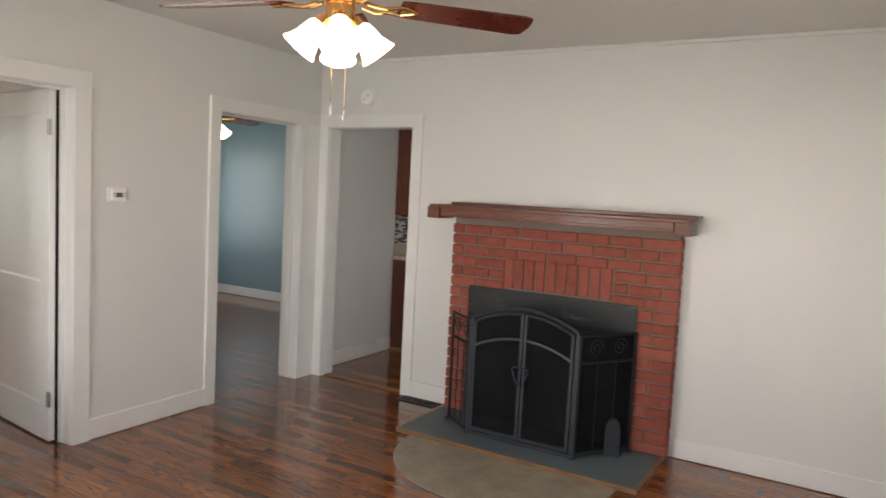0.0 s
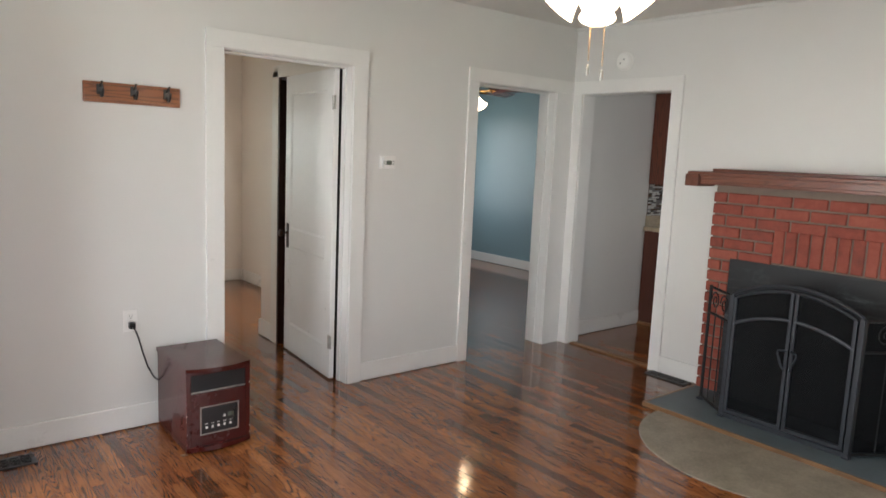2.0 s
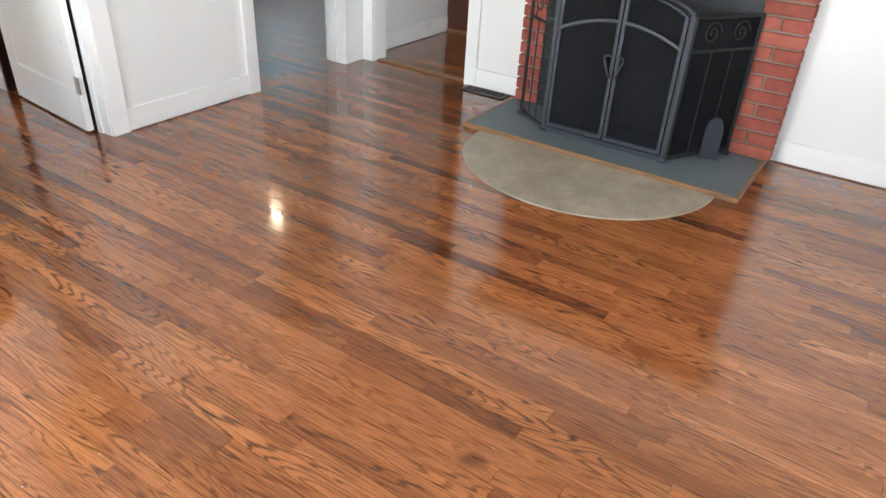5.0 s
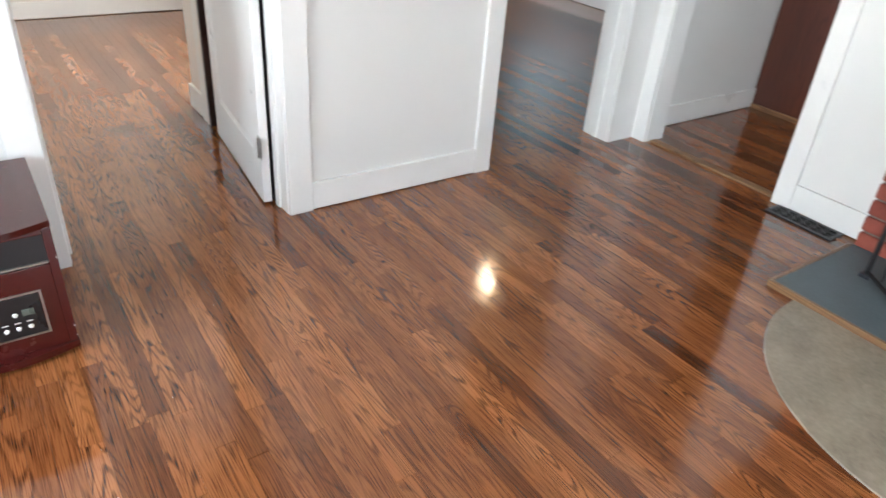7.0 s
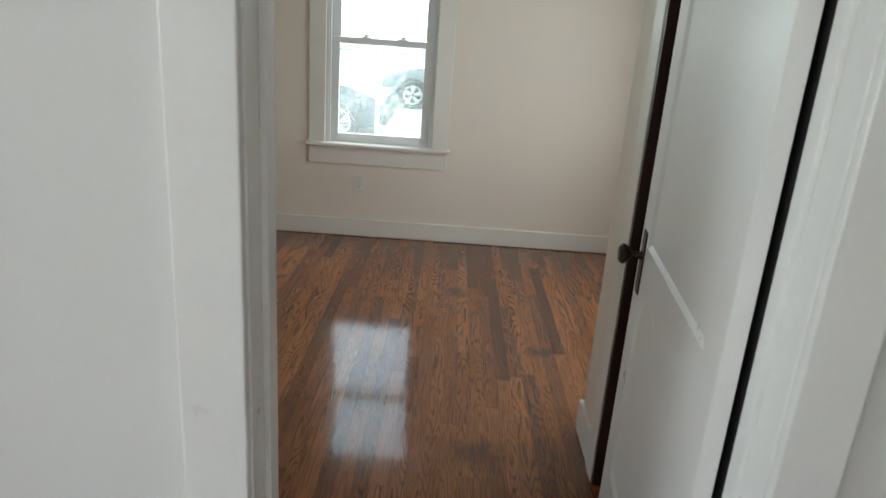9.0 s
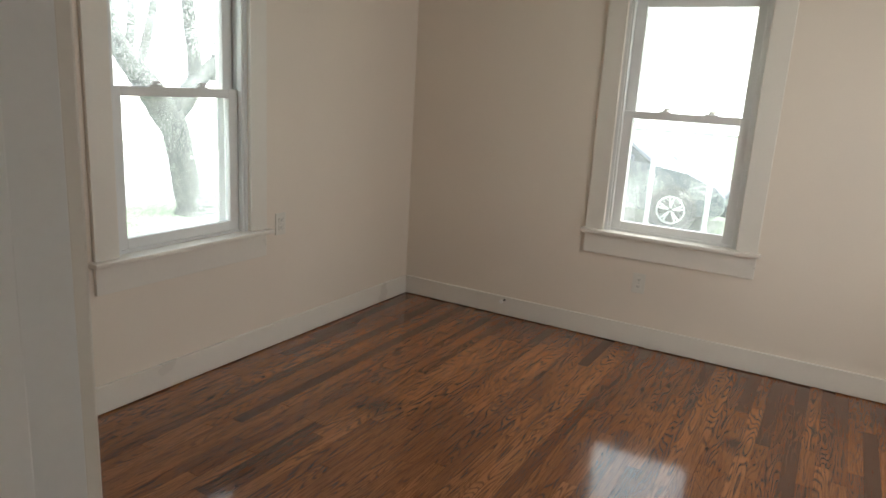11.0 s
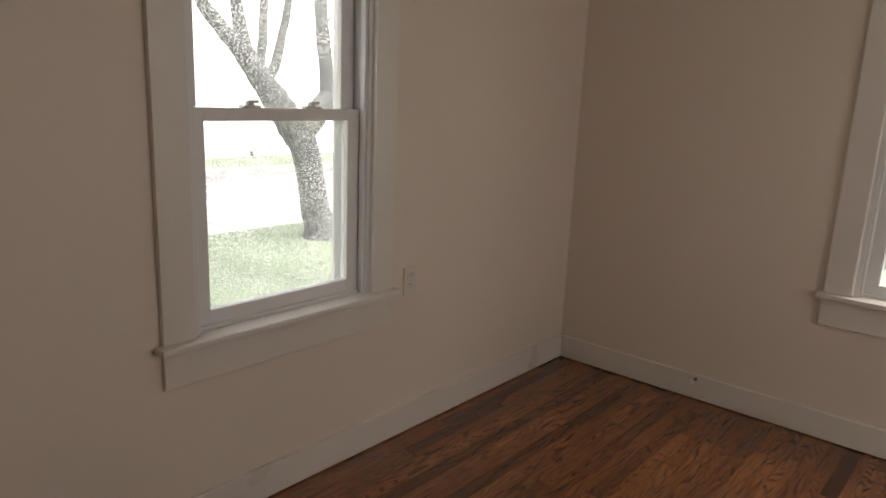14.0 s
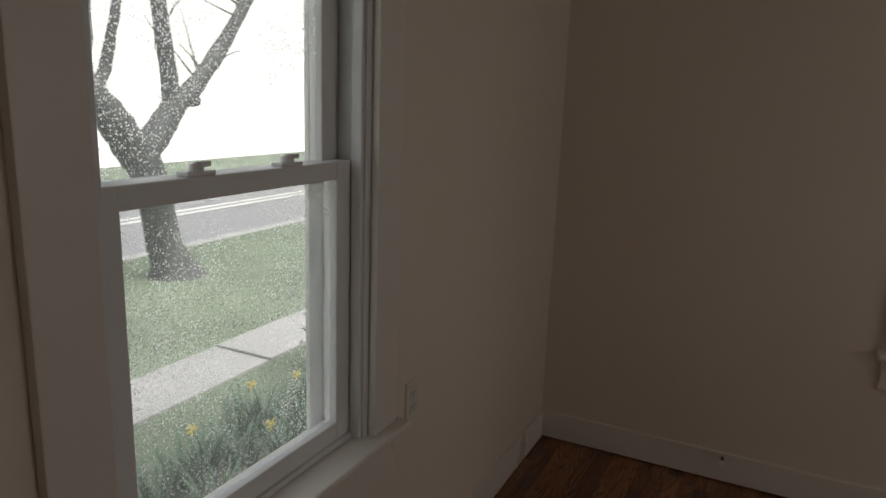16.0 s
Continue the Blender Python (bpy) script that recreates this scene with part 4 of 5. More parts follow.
th = thing("thermostat", (-3.865, 2.613, 1.44), "white plastic thermostat with a small grey display", "thermostat")
part("back_plate", boxes((-3.865, -3.857, 2.55, 2.678, 1.398, 1.482), bevel=0.003), M_PLATE, th)
bd = part("body", boxes((-3.857, -3.838, 2.57, 2.66, 1.406, 1.474), bevel=0.006), M_PLATE, th)
part("display", boxes((-3.838, -3.8365, 2.592, 2.634, 1.425, 1.452)), M_LCD, th, "grey display window")
for y in (2.578, 2.648):
    for z in (1.432, 1.447):
        part("button", boxes((-3.838, -3.8355, y - 0.005, y + 0.005, z - 0.003, z + 0.003)), M_LCD, th)

det = thing("smoke_detector", (-3.385, 4.40, 2.245), "round white smoke detector on the wall above the doorway", "smoke detector")
part("base", lathe(bmesh.new(), [(0.0, 0.0), (0.068, 0.0), (0.068, 0.012), (0.0, 0.012)], (-3.385, 4.40, 2.245), (0, -1, 0), 32), M_PLATE, det, smooth=True)
part("cover", lathe(bmesh.new(), [(0.062, 0.012), (0.062, 0.03), (0.05, 0.04), (0.0, 0.042)], (-3.385, 4.40, 2.245), (0, -1, 0), 32), M_PLATE, det, smooth=True)
for dx, dz in ((-0.02, -0.015), (0.012, 0.012)):
    part("sounder_hole", tube(bmesh.new(), (-3.385 + dx, 4.36, 2.245 + dz), (-3.385 + dx, 4.3565, 2.245 + dz), 0.005, sides=10), M_BLACK, det)


def floor_vent(x0, x1, y0, y1):
    t = thing("floor_register", ((x0 + x1) / 2, (y0 + y1) / 2, 0), "black pierced metal floor register", "floor vent", group="floor registers")
    # Thin black sheet on the floor, in place of the shade down the duct.
    part("duct_shade", boxes((x0 + 0.015, x1 - 0.015, y0 + 0.015, y1 - 0.015, 0.001, 0.003)), M_GAPSHADE, t)
    part("frame", boxes((x0, x1, y0, y0 + 0.018, 0.001, 0.008), (x0, x1, y1 - 0.018, y1, 0.001, 0.008), (x0, x0 + 0.018, y0 + 0.018, y1 - 0.018, 0.001, 0.008), (x1 - 0.018, x1, y0 + 0.018, y1 - 0.018, 0.001, 0.008), bevel=0.002), M_BLACK, t)
    long_x = (x1 - x0) > (y1 - y0)
    a0, a1, b0, b1 = (x0, x1, y0, y1) if long_x else (y0, y1, x0, x1)
    n = 6
    pitch = (a1 - a0 - 0.036) / n

    def at(a, b):
        return (a, b, 0.0052) if long_x else (b, a, 0.0052)

    for k in range(n):
        ca, cb, low, high = a0 + 0.018 + pitch * (k + 0.5), (b0 + b1) / 2, b0 + 0.018, b1 - 0.018
        r = min(pitch, high - low) * 0.34
        part("grille_ring", sweep(bmesh.new(), [at(ca + r * math.cos(q * math.pi / 6), cb + r * math.sin(q * math.pi / 6)) for q in range(13)], 0.0028, 6), M_BLACK, t)
        for side in (-1, 1):
            edge = high if side > 0 else low
            part("grille_bar", sweep(bmesh.new(), [at(ca - pitch / 2, edge), at(ca - pitch * 0.2, cb + side * r * 1.25), at(ca + pitch * 0.2, cb + side * r * 1.25), at(ca + pitch / 2, edge)], 0.0025, 6), M_BLACK, t)
        part("grille_bar", sweep(bmesh.new(), [at(ca + pitch / 2, low), at(ca + pitch / 2, high)], 0.003, 6), M_BLACK, t)
    return t


floor_vent(-2.925, -2.605, 4.265, 4.378)
floor_vent(-3.79, -3.665, 0.26, 0.565)

stop = thing("door_stop", (-7.5, 0.39, 0.106), "small dark spring door stop on the baseboard", "door stop")
part("stem", tube(bmesh.new(), (-7.504, 0.39, 0.106), (-7.46, 0.39, 0.106), 0.006), M_BRONZE, stop)
part("tip", tube(bmesh.new(), (-7.46, 0.39, 0.106), (-7.445, 0.39, 0.106), 0.011), M_PLATE, stop, "pale rubber tip")


def ceiling_fan(place, turn, lamps, watts, label):
    """A five-blade fan; place is the centre of its hub at blade height."""
    t = thing("ceiling_fan", place, label, "ceiling fan")
    x, y, z = place
    part("canopy", lathe(bmesh.new(), [(0.0, TOP - z), (0.07, TOP - z), (0.07, TOP - z - 0.02), (0.03, TOP - z - 0.07), (0.013, TOP - z - 0.075)], place), M_BRASS, t, "brass ceiling canopy", True)
    part("downrod", tube(bmesh.new(), (x, y, z + 0.10), (x, y, TOP - 0.07), 0.013), M_BRASS, t)
    part("motor_housing", lathe(bmesh.new(), [(0.013, 0.15), (0.06, 0.145), (0.105, 0.11), (0.115, 0.07), (0.105, 0.035), (0.07, 0.012), (0.06, -0.005), (0.058, -0.01), (0.0, -0.01)], place, sides=32), M_BRASS, t, "brushed brass motor housing", True)
    part("switch_housing", lathe(bmesh.new(), [(0.045, -0.01), (0.05, -0.02), (0.05, -0.065), (0.04, -0.075), (0.0, -0.078)], place, sides=28), M_BRASS, t, "brass switch housing", True)
    for k in range(5):
        a = radians(turn + 72 * k)
        c, s = math.cos(a), math.sin(a)
        m = Matrix.Translation(place) @ Matrix.Rotation(a, 4, "Z") @ Matrix.Rotation(radians(-12), 4, "X")
        bm = bmesh.new()
        out = [(0.20, -0.052), (0.24, -0.058), (0.645, -0.070), (0.675, -0.058), (0.685, 0.0), (0.675, 0.058), (0.645, 0.070), (0.24, 0.058), (0.20, 0.052)]
        slab(bm, [(px, py, -0.003) for px, py in out], (0, 0, 0.007))
        bmesh.ops.transform(bm, matrix=m, verts=bm.verts)
        bl = part("blade", bm, M_BLADE, t, "cherry-stained wooden blade")
        bm = sweep(bmesh.new(), [(0.075, -0.016, -0.004), (0.12, -0.022, -0.014), (0.16, -0.014, -0.012), (0.21, -0.03, -0.008), (0.245, -0.012, -0.008), (0.262, 0.0, -0.008)], 0.007)
        sweep(bm, [(0.075, 0.016, -0.004), (0.12, 0.022, -0.014), (0.16, 0.014, -0.012), (0.21, 0.03, -0.008), (0.245, 0.012, -0.008), (0.262, 0.0, -0.008)], 0.007)
        slab(bm, [(0.205, -0.03, -0.010), (0.25, -0.012, -0.010), (0.262, 0, -0.010), (0.25, 0.012, -0.010), (0.205, 0.03, -0.010)], (0, 0, 0.006))
        bmesh.ops.transform(bm, matrix=m, verts=bm.verts)
        part("blade_iron", bm, M_BRASS, t, "scrolled brass blade bracket", True)
    for k in range(4):
        a = radians(lamps + 90 * k)
        d = Vector((math.cos(a), math.sin(a), 0))
        ax = (d * 0.62 + Vector((0, 0, -0.78))).normalized()
        p0 = Vector(place) + d * 0.045 + Vector((0, 0, -0.055))
        arm = part("lamp_arm", tube(bmesh.new(), p0, p0 + ax * 0.045, 0.02, 0.026, 16), M_BRASS, t, "brass lamp holder")
        c0 = p0 + ax * 0.03
        sh = part("glass_shade", lathe(bmesh.new(), [(0.024, 0.0), (0.034, 0.01), (0.040, 0.04), (0.044, 0.066), (0.054, 0.092), (0.064, 0.111), (0.061, 0.111), (0.041, 0.066), (0.034, 0.018), (0.0, 0.009)], c0, ax, 24), M_SHADE, t, "lit white bell-shaped glass shade", True)
        bulb("bulb", c0 + ax * 0.16, watts)
    for dx, ln in ((-0.022, 0.27), (0.024, 0.285)):
        bm = bmesh.new()
        px, py = x + dx * math.cos(radians(turn)), y + dx * math.sin(radians(turn))
        n = int(ln / 0.008)
        for k in range(n):
            bmesh.ops.create_icosphere(bm, subdivisions=1, radius=0.0032, matrix=Matrix.Translation((px, py, z - 0.07 - 0.008 * k)))
        ch = part("pull_chain", bm, M_BRASS, t, "beaded brass pull chain")
        part("pull_knob", lathe(bmesh.new(), [(0.0, 0.0), (0.005, -0.004), (0.0065, -0.02), (0.005, -0.034), (0.0, -0.036)], (px, py, z - 0.07 - ln), sides=12), M_NICKEL, ch, smooth=True)
    return t


ceiling_fan((-1.655, 1.91, 2.165), 49.0, -50.0, 0.16, "brass ceiling fan with cherry blades and four lit glass shades")
ceiling_fan((-5.42, 4.67, 2.15), 100, 14, 0.16, "brass ceiling fan with dark blades, lit, in the blue room")

# ---- kitchen ----
cab = thing("base_cabinet", (-3.59, 5.95, 0), "cherry wood kitchen base cabinet", "cabinet")
part("body", boxes((-3.885, -3.31, 5.56, 6.155, 0.0, 0.885)), M_CABINET, cab)
part("end_panel", boxes((-3.885, -3.30, 5.548, 5.56, 0.012, 0.885), bevel=0.002), M_CABINET, cab)
part("toe_strip", boxes((-3.885, -3.30, 5.536, 5.548, 0.0, 0.03)), M_EDGE, cab, "pale strip along the floor")
d = part("door", boxes((-3.31, -3.29, 5.57, 6.14, 0.10, 0.87), bevel=0.004), M_CABINET, cab)
part("door_panel", boxes((-3.29, -3.284, 5.64, 6.07, 0.17, 0.80), bevel=0.003), M_CABINET, d)
tagged(part("worktop", boxes((-3.888, -3.27, 5.53, 6.158, 0.886, 0.925), (-3.888, -3.868, 5.55, 6.158, 0.925, 1.02), bevel=0.004), M_COUNTER), "beige laminate worktop with an upstand", "worktop")
up = thing("wall_cabinet", (-3.73, 5.86, 1.32), "dark cherry kitchen wall cabinet", "cabinet")
part("body", boxes((-3.885, -3.58, 5.56, 6.155, 1.32, 2.45)), M_CABINET, up)
part("end_panel", boxes((-3.885, -3.57, 5.55, 5.56, 1.315, 2.45), bevel=0.002), M_CABINET, up)
d = part("door", boxes((-3.58, -3.56, 5.565, 6.14, 1.325, 2.44), bevel=0.004), M_CABINET, up)
part("door_panel", boxes((-3.56, -3.554, 5.64, 6.07, 1.40, 2.37), bevel=0.003), M_CABINET, d)
splash = tagged(part("mosaic_backsplash", boxes((-3.888, -3.882, 5.56, 6.155, 1.02, 1.315)), M_MORTAR), "black, grey and white linear mosaic tile backsplash", "backsplash")
tile_mats = [surface("mosaic_" + n, c, 0.15, 0, 0.1) for n, c in (("black", (0.012, 0.012, 0.014)), ("white", (0.62, 0.62, 0.6)), ("grey", (0.2, 0.2, 0.2)), ("brown", (0.09, 0.05, 0.03)))]
rng = random.Random(5)
tile_meshes = {}
z = 1.024
while z < 1.30:
    x = 5.562
    while x < 6.1:
        ln = rng.choice((0.05, 0.08, 0.12))
        mi = rng.choice((0, 0, 1, 1, 2, 3))
        if (ln, mi) not in tile_meshes:
            o = part("tile", boxes((0.0, 0.003, 0, ln - 0.003, 0, 0.013)), tile_mats[mi])
            tile_meshes[(ln, mi)] = o.data
            bpy.data.objects.remove(o)
        o = new("tile", tile_meshes[(ln, mi)])
        o.location, o.parent = (-3.882, x, z), splash
        x += ln
    z += 0.016

# ---- outside ----
GZ = -0.30
bm = boxes((-12.3, 40, -5.55, 60, GZ - 0.8, GZ), (-60, 40, -13.2, -10.95, GZ - 0.4, GZ - 0.02), (-60, -14.0, -5.55, 60, GZ - 0.8, GZ - 0.42))
slab(bm, [(-12.3, -5.55, GZ), (-12.3, 60, GZ), (-14.0, 60, GZ - 0.42), (-14.0, -5.55, GZ - 0.42)], (0, 0, -0.4))
slab(bm, [(-60, -13.2, GZ - 0.02), (40, -13.2, GZ - 0.02), (40, -52, -9.0), (-60, -52, -9.0)], (0, 0, -0.4))
box(bm, -900, 900, -900, -52, -9.5, -9.0)
setting("ground", bm, M_GRASS, "green lawn, wet with rain, falling away beyond the road", "ground")
# Emissive ring wall stands in for the brightness of distant mist.
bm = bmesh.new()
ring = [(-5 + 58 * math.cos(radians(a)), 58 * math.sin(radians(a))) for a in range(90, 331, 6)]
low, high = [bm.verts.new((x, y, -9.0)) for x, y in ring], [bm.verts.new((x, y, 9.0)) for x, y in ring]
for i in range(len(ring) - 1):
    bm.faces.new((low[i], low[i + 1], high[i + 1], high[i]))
setting("backdrop", bm, M_MISTGLOW, "glowing pale shell standing for the misty distance", "backdrop")
setting("road", boxes((-90, 60, -10.8, -5.70, GZ - 0.4, GZ - 0.11)), M_ROAD, "wet grey asphalt road", "road")
for nm, y0 in (("kerb_near", -5.70), ("kerb_far", -10.95)):
    setting(nm, boxes((-90, 60, y0, y0 + 0.15, GZ - 0.4, GZ + 0.012), bevel=0.015), M_PAVE, "pale concrete kerb", "kerb")
setting("road_line", boxes((-90, 60, -8.02, -7.92, GZ - 0.108, GZ - 0.106), (-90, 60, -7.78, -7.68, GZ - 0.108, GZ - 0.106)), M_LINE, "painted centre lines on the road", "road marking")
path = thing("garden_path", (-6, -2.72, GZ), "concrete slab garden path across the lawn", "path", kind="structure")
for k in range(9):
    x0 = -11.5 + k * 1.12
    part("paving_slab", boxes((x0 + 0.012, x0 + 1.108, -2.96, -2.47, GZ - 0.05, GZ + 0.012 + 0.004 * (k % 3)), bevel=0.008), M_PAVE, path)

rng = random.Random(11)
verts, faces = [], []
for k in range(60000):
    x, y = rng.uniform(-11.5, -5.0), rng.uniform(-5.5, -0.6)
    if -2.99 < y < -2.44:
        continue
    h, a, w = rng.uniform(0.012, 0.035), rng.uniform(0, 6.28), 0.0025
    dx, dy = math.cos(a), math.sin(a)
    lean = rng.uniform(-0.03, 0.03)
    n = len(verts)
    verts += [(x - dx * w, y - dy * w, GZ - 0.005), (x + dx * w, y + dy * w, GZ - 0.005), (x + dy * lean, y - dx * lean, GZ + h)]
    faces.append((n, n + 1, n + 2))
me = bpy.data.meshes.new("grass")
me.from_pydata(verts, [], faces)
me.materials.append(M_BLADEGRASS)
tagged(new("grass", me), "short green grass blades on the lawn", "grass", kind="stuff")


def limb(bm, a, b, r0, r1, rng, bend=0.08, n=7):
    a, b = Vector(a), Vector(b)
    off = Vector((0, 0, 0))
    pts, rs = [], []
    for k in range(n + 1):
        f = k / n
        if 0 < k < n:
            off += Vector((rng.uniform(-1, 1), rng.uniform(-1, 1), rng.uniform(-1, 1))) * bend * (b - a).length / n
        pts.append(a.lerp(b, f) + off * math.sin(math.pi * f))
        rs.append((r0 + (r1 - r0) * f) * (1 + rng.uniform(-0.07, 0.07)))
    sweep(bm, pts, rs, 12)
    return pts[-1]


def street_tree():
    t = thing("tree", (-9.44, -4.85, GZ), "bare pollarded street tree with a thick forked grey trunk", "tree")
    rng = random.Random(4)
    bm = bmesh.new()
    sweep(bm, [(-9.44, -4.85, GZ - 0.05), (-9.435, -4.85, GZ + 0.03), (-9.40, -4.85, GZ + 0.15), (-9.33, -4.85, 0.0), (-9.26, -4.85, 0.4), (-9.19, -4.85, 0.7), (-9.09, -4.86, 0.93)], [0.33, 0.25, 0.19, 0.165, 0.15, 0.155, 0.17], 16)
    part("trunk", bm, M_BARK, t, smooth=True)
    limbs = [((-9.10, -4.86, 0.85), (-8.72, -4.83, 1.33), 0.165, 0.135), ((-9.12, -4.86, 0.85), (-9.53, -4.87, 1.30), 0.13, 0.115),
             ((-8.74, -4.83, 1.30), (-8.40, -4.8, 1.70), 0.13, 0.10), ((-8.42, -4.8, 1.67), (-7.95, -4.75, 2.10), 0.085, 0.06), ((-8.42, -4.8, 1.66), (-8.34, -4.85, 2.3), 0.08, 0.06),
             ((-8.66, -4.83, 1.40), (-8.82, -4.85, 1.62), 0.06, 0.05), ((-8.60, -4.83, 1.46), (-8.70, -4.88, 2.35), 0.05, 0.04), ((-8.81, -4.85, 1.60), (-8.97, -4.8, 2.35), 0.05, 0.035),
             ((-9.66, -4.87, 1.38), (-9.82, -4.87, 1.36), 0.07, 0.055), ((-9.52, -4.87, 1.27), (-9.44, -4.9, 2.3), 0.085, 0.07), ((-9.52, -4.87, 1.28), (-10.06, -4.9, 1.74), 0.095, 0.08), ((-10.05, -4.9, 1.72), (-10.85, -4.95, 2.6), 0.08, 0.05),
             ((-7.95, -4.75, 2.08), (-7.5, -4.6, 2.9), 0.06, 0.035), ((-8.34, -4.85, 2.27), (-8.2, -4.9, 3.3), 0.055, 0.03), ((-9.44, -4.9, 2.27), (-9.7, -5.0, 3.4), 0.065, 0.035), ((-8.70, -4.88, 2.32), (-8.8, -4.8, 3.0), 0.04, 0.022)]
    for a, b, r0, r1 in limbs:
        part("limb", limb_mesh(a, b, r0, r1, rng), M_BARK, t, smooth=True)
    for _ in range(46):
        a, b, r0, r1 = rng.choice(limbs[9:])
        f = rng.uniform(0.4, 1.0)
        p = Vector(a).lerp(Vector(b), f)
        q = p + Vector((rng.uniform(-0.45, 0.45), rng.uniform(-0.3, 0.3), rng.uniform(0.1, 0.6)))
        part("twig", limb_mesh(p, q, 0.014, 0.004, rng, 0.2), M_BARK, t)
    t.location += Vector((0.06, 0.15, 0))
    return t


def limb_mesh(a, b, r0, r1, rng, bend=0.08):
    bm = bmesh.new()
    limb(bm, a, b, r0, r1, rng, bend)
    return bm


street_tree()


def daffodils(x, y, n, rng):
    t = thing("daffodil_clump", (x, y, GZ), "clump of green daffodil leaves with a few yellow flowers", "plant", group="daffodils under the window")
    for k in range(n):
        a, r = rng.uniform(0, 6.28), rng.uniform(0, 0.10)
        bx, by = x + r * math.cos(a), y + r * math.sin(a)
        h, o = rng.uniform(0.20, 0.33), rng.uniform(0.04, 0.16)
        bm = bmesh.new()
        rows = []
        for i in range(5):
            f = i / 4
            w = 0.012 * (1 - f * f) + 0.001
            cx, cy, cz = bx + math.cos(a) * o * f * f, by + math.sin(a) * o * f * f, GZ - 0.01 + h * (f - 0.18 * f * f)
            rows.append([bm.verts.new((cx - math.sin(a) * w, cy + math.cos(a) * w, cz)), bm.verts.new((cx, cy, cz - 0.002)), bm.verts.new((cx + math.sin(a) * w, cy - math.cos(a) * w, cz))])
        for p, q in zip(rows, rows[1:]):
            for i in range(2):
                bm.faces.new((p[i], p[i + 1], q[i + 1], q[i]))
        part("leaf", bm, M_LEAF, t)
    if rng.random() < 0.16:
        fx, fy, fz = x + 0.04, y - 0.03, GZ + 0.24
        st = part("stalk", sweep(bmesh.new(), [(x, y, GZ), (x + 0.02, y - 0.01, GZ + 0.15), (fx, fy, fz)], 0.003, 6), M_LEAF, t)
        bm = bmesh.new()
        for i in range(6):
            a = i * math.pi / 3
            slab(bm, [(fx, fy, fz), (fx + 0.022 * math.cos(a - 0.4), fy, fz + 0.022 * math.sin(a - 0.4)), (fx + 0.035 * math.cos(a), fy - 0.004, fz + 0.035 * math.sin(a)), (fx + 0.022 * math.cos(a + 0.4), fy, fz + 0.022 * math.sin(a + 0.4))], (0, -0.002, 0))
        lathe(bm, [(0.008, 0.0), (0.011, 0.02), (0.015, 0.028)], (fx, fy, fz), (0, -1, 0.2), 12)
        part("flower", bm, M_PETAL, st, "yellow trumpet flower")


rng = random.Random(21)
for k in range(16):
    daffodils(-6.55 - k * 0.09 + rng.uniform(-0.05, 0.05), -1.45 - 0.45 * rng.random(), 26, rng)


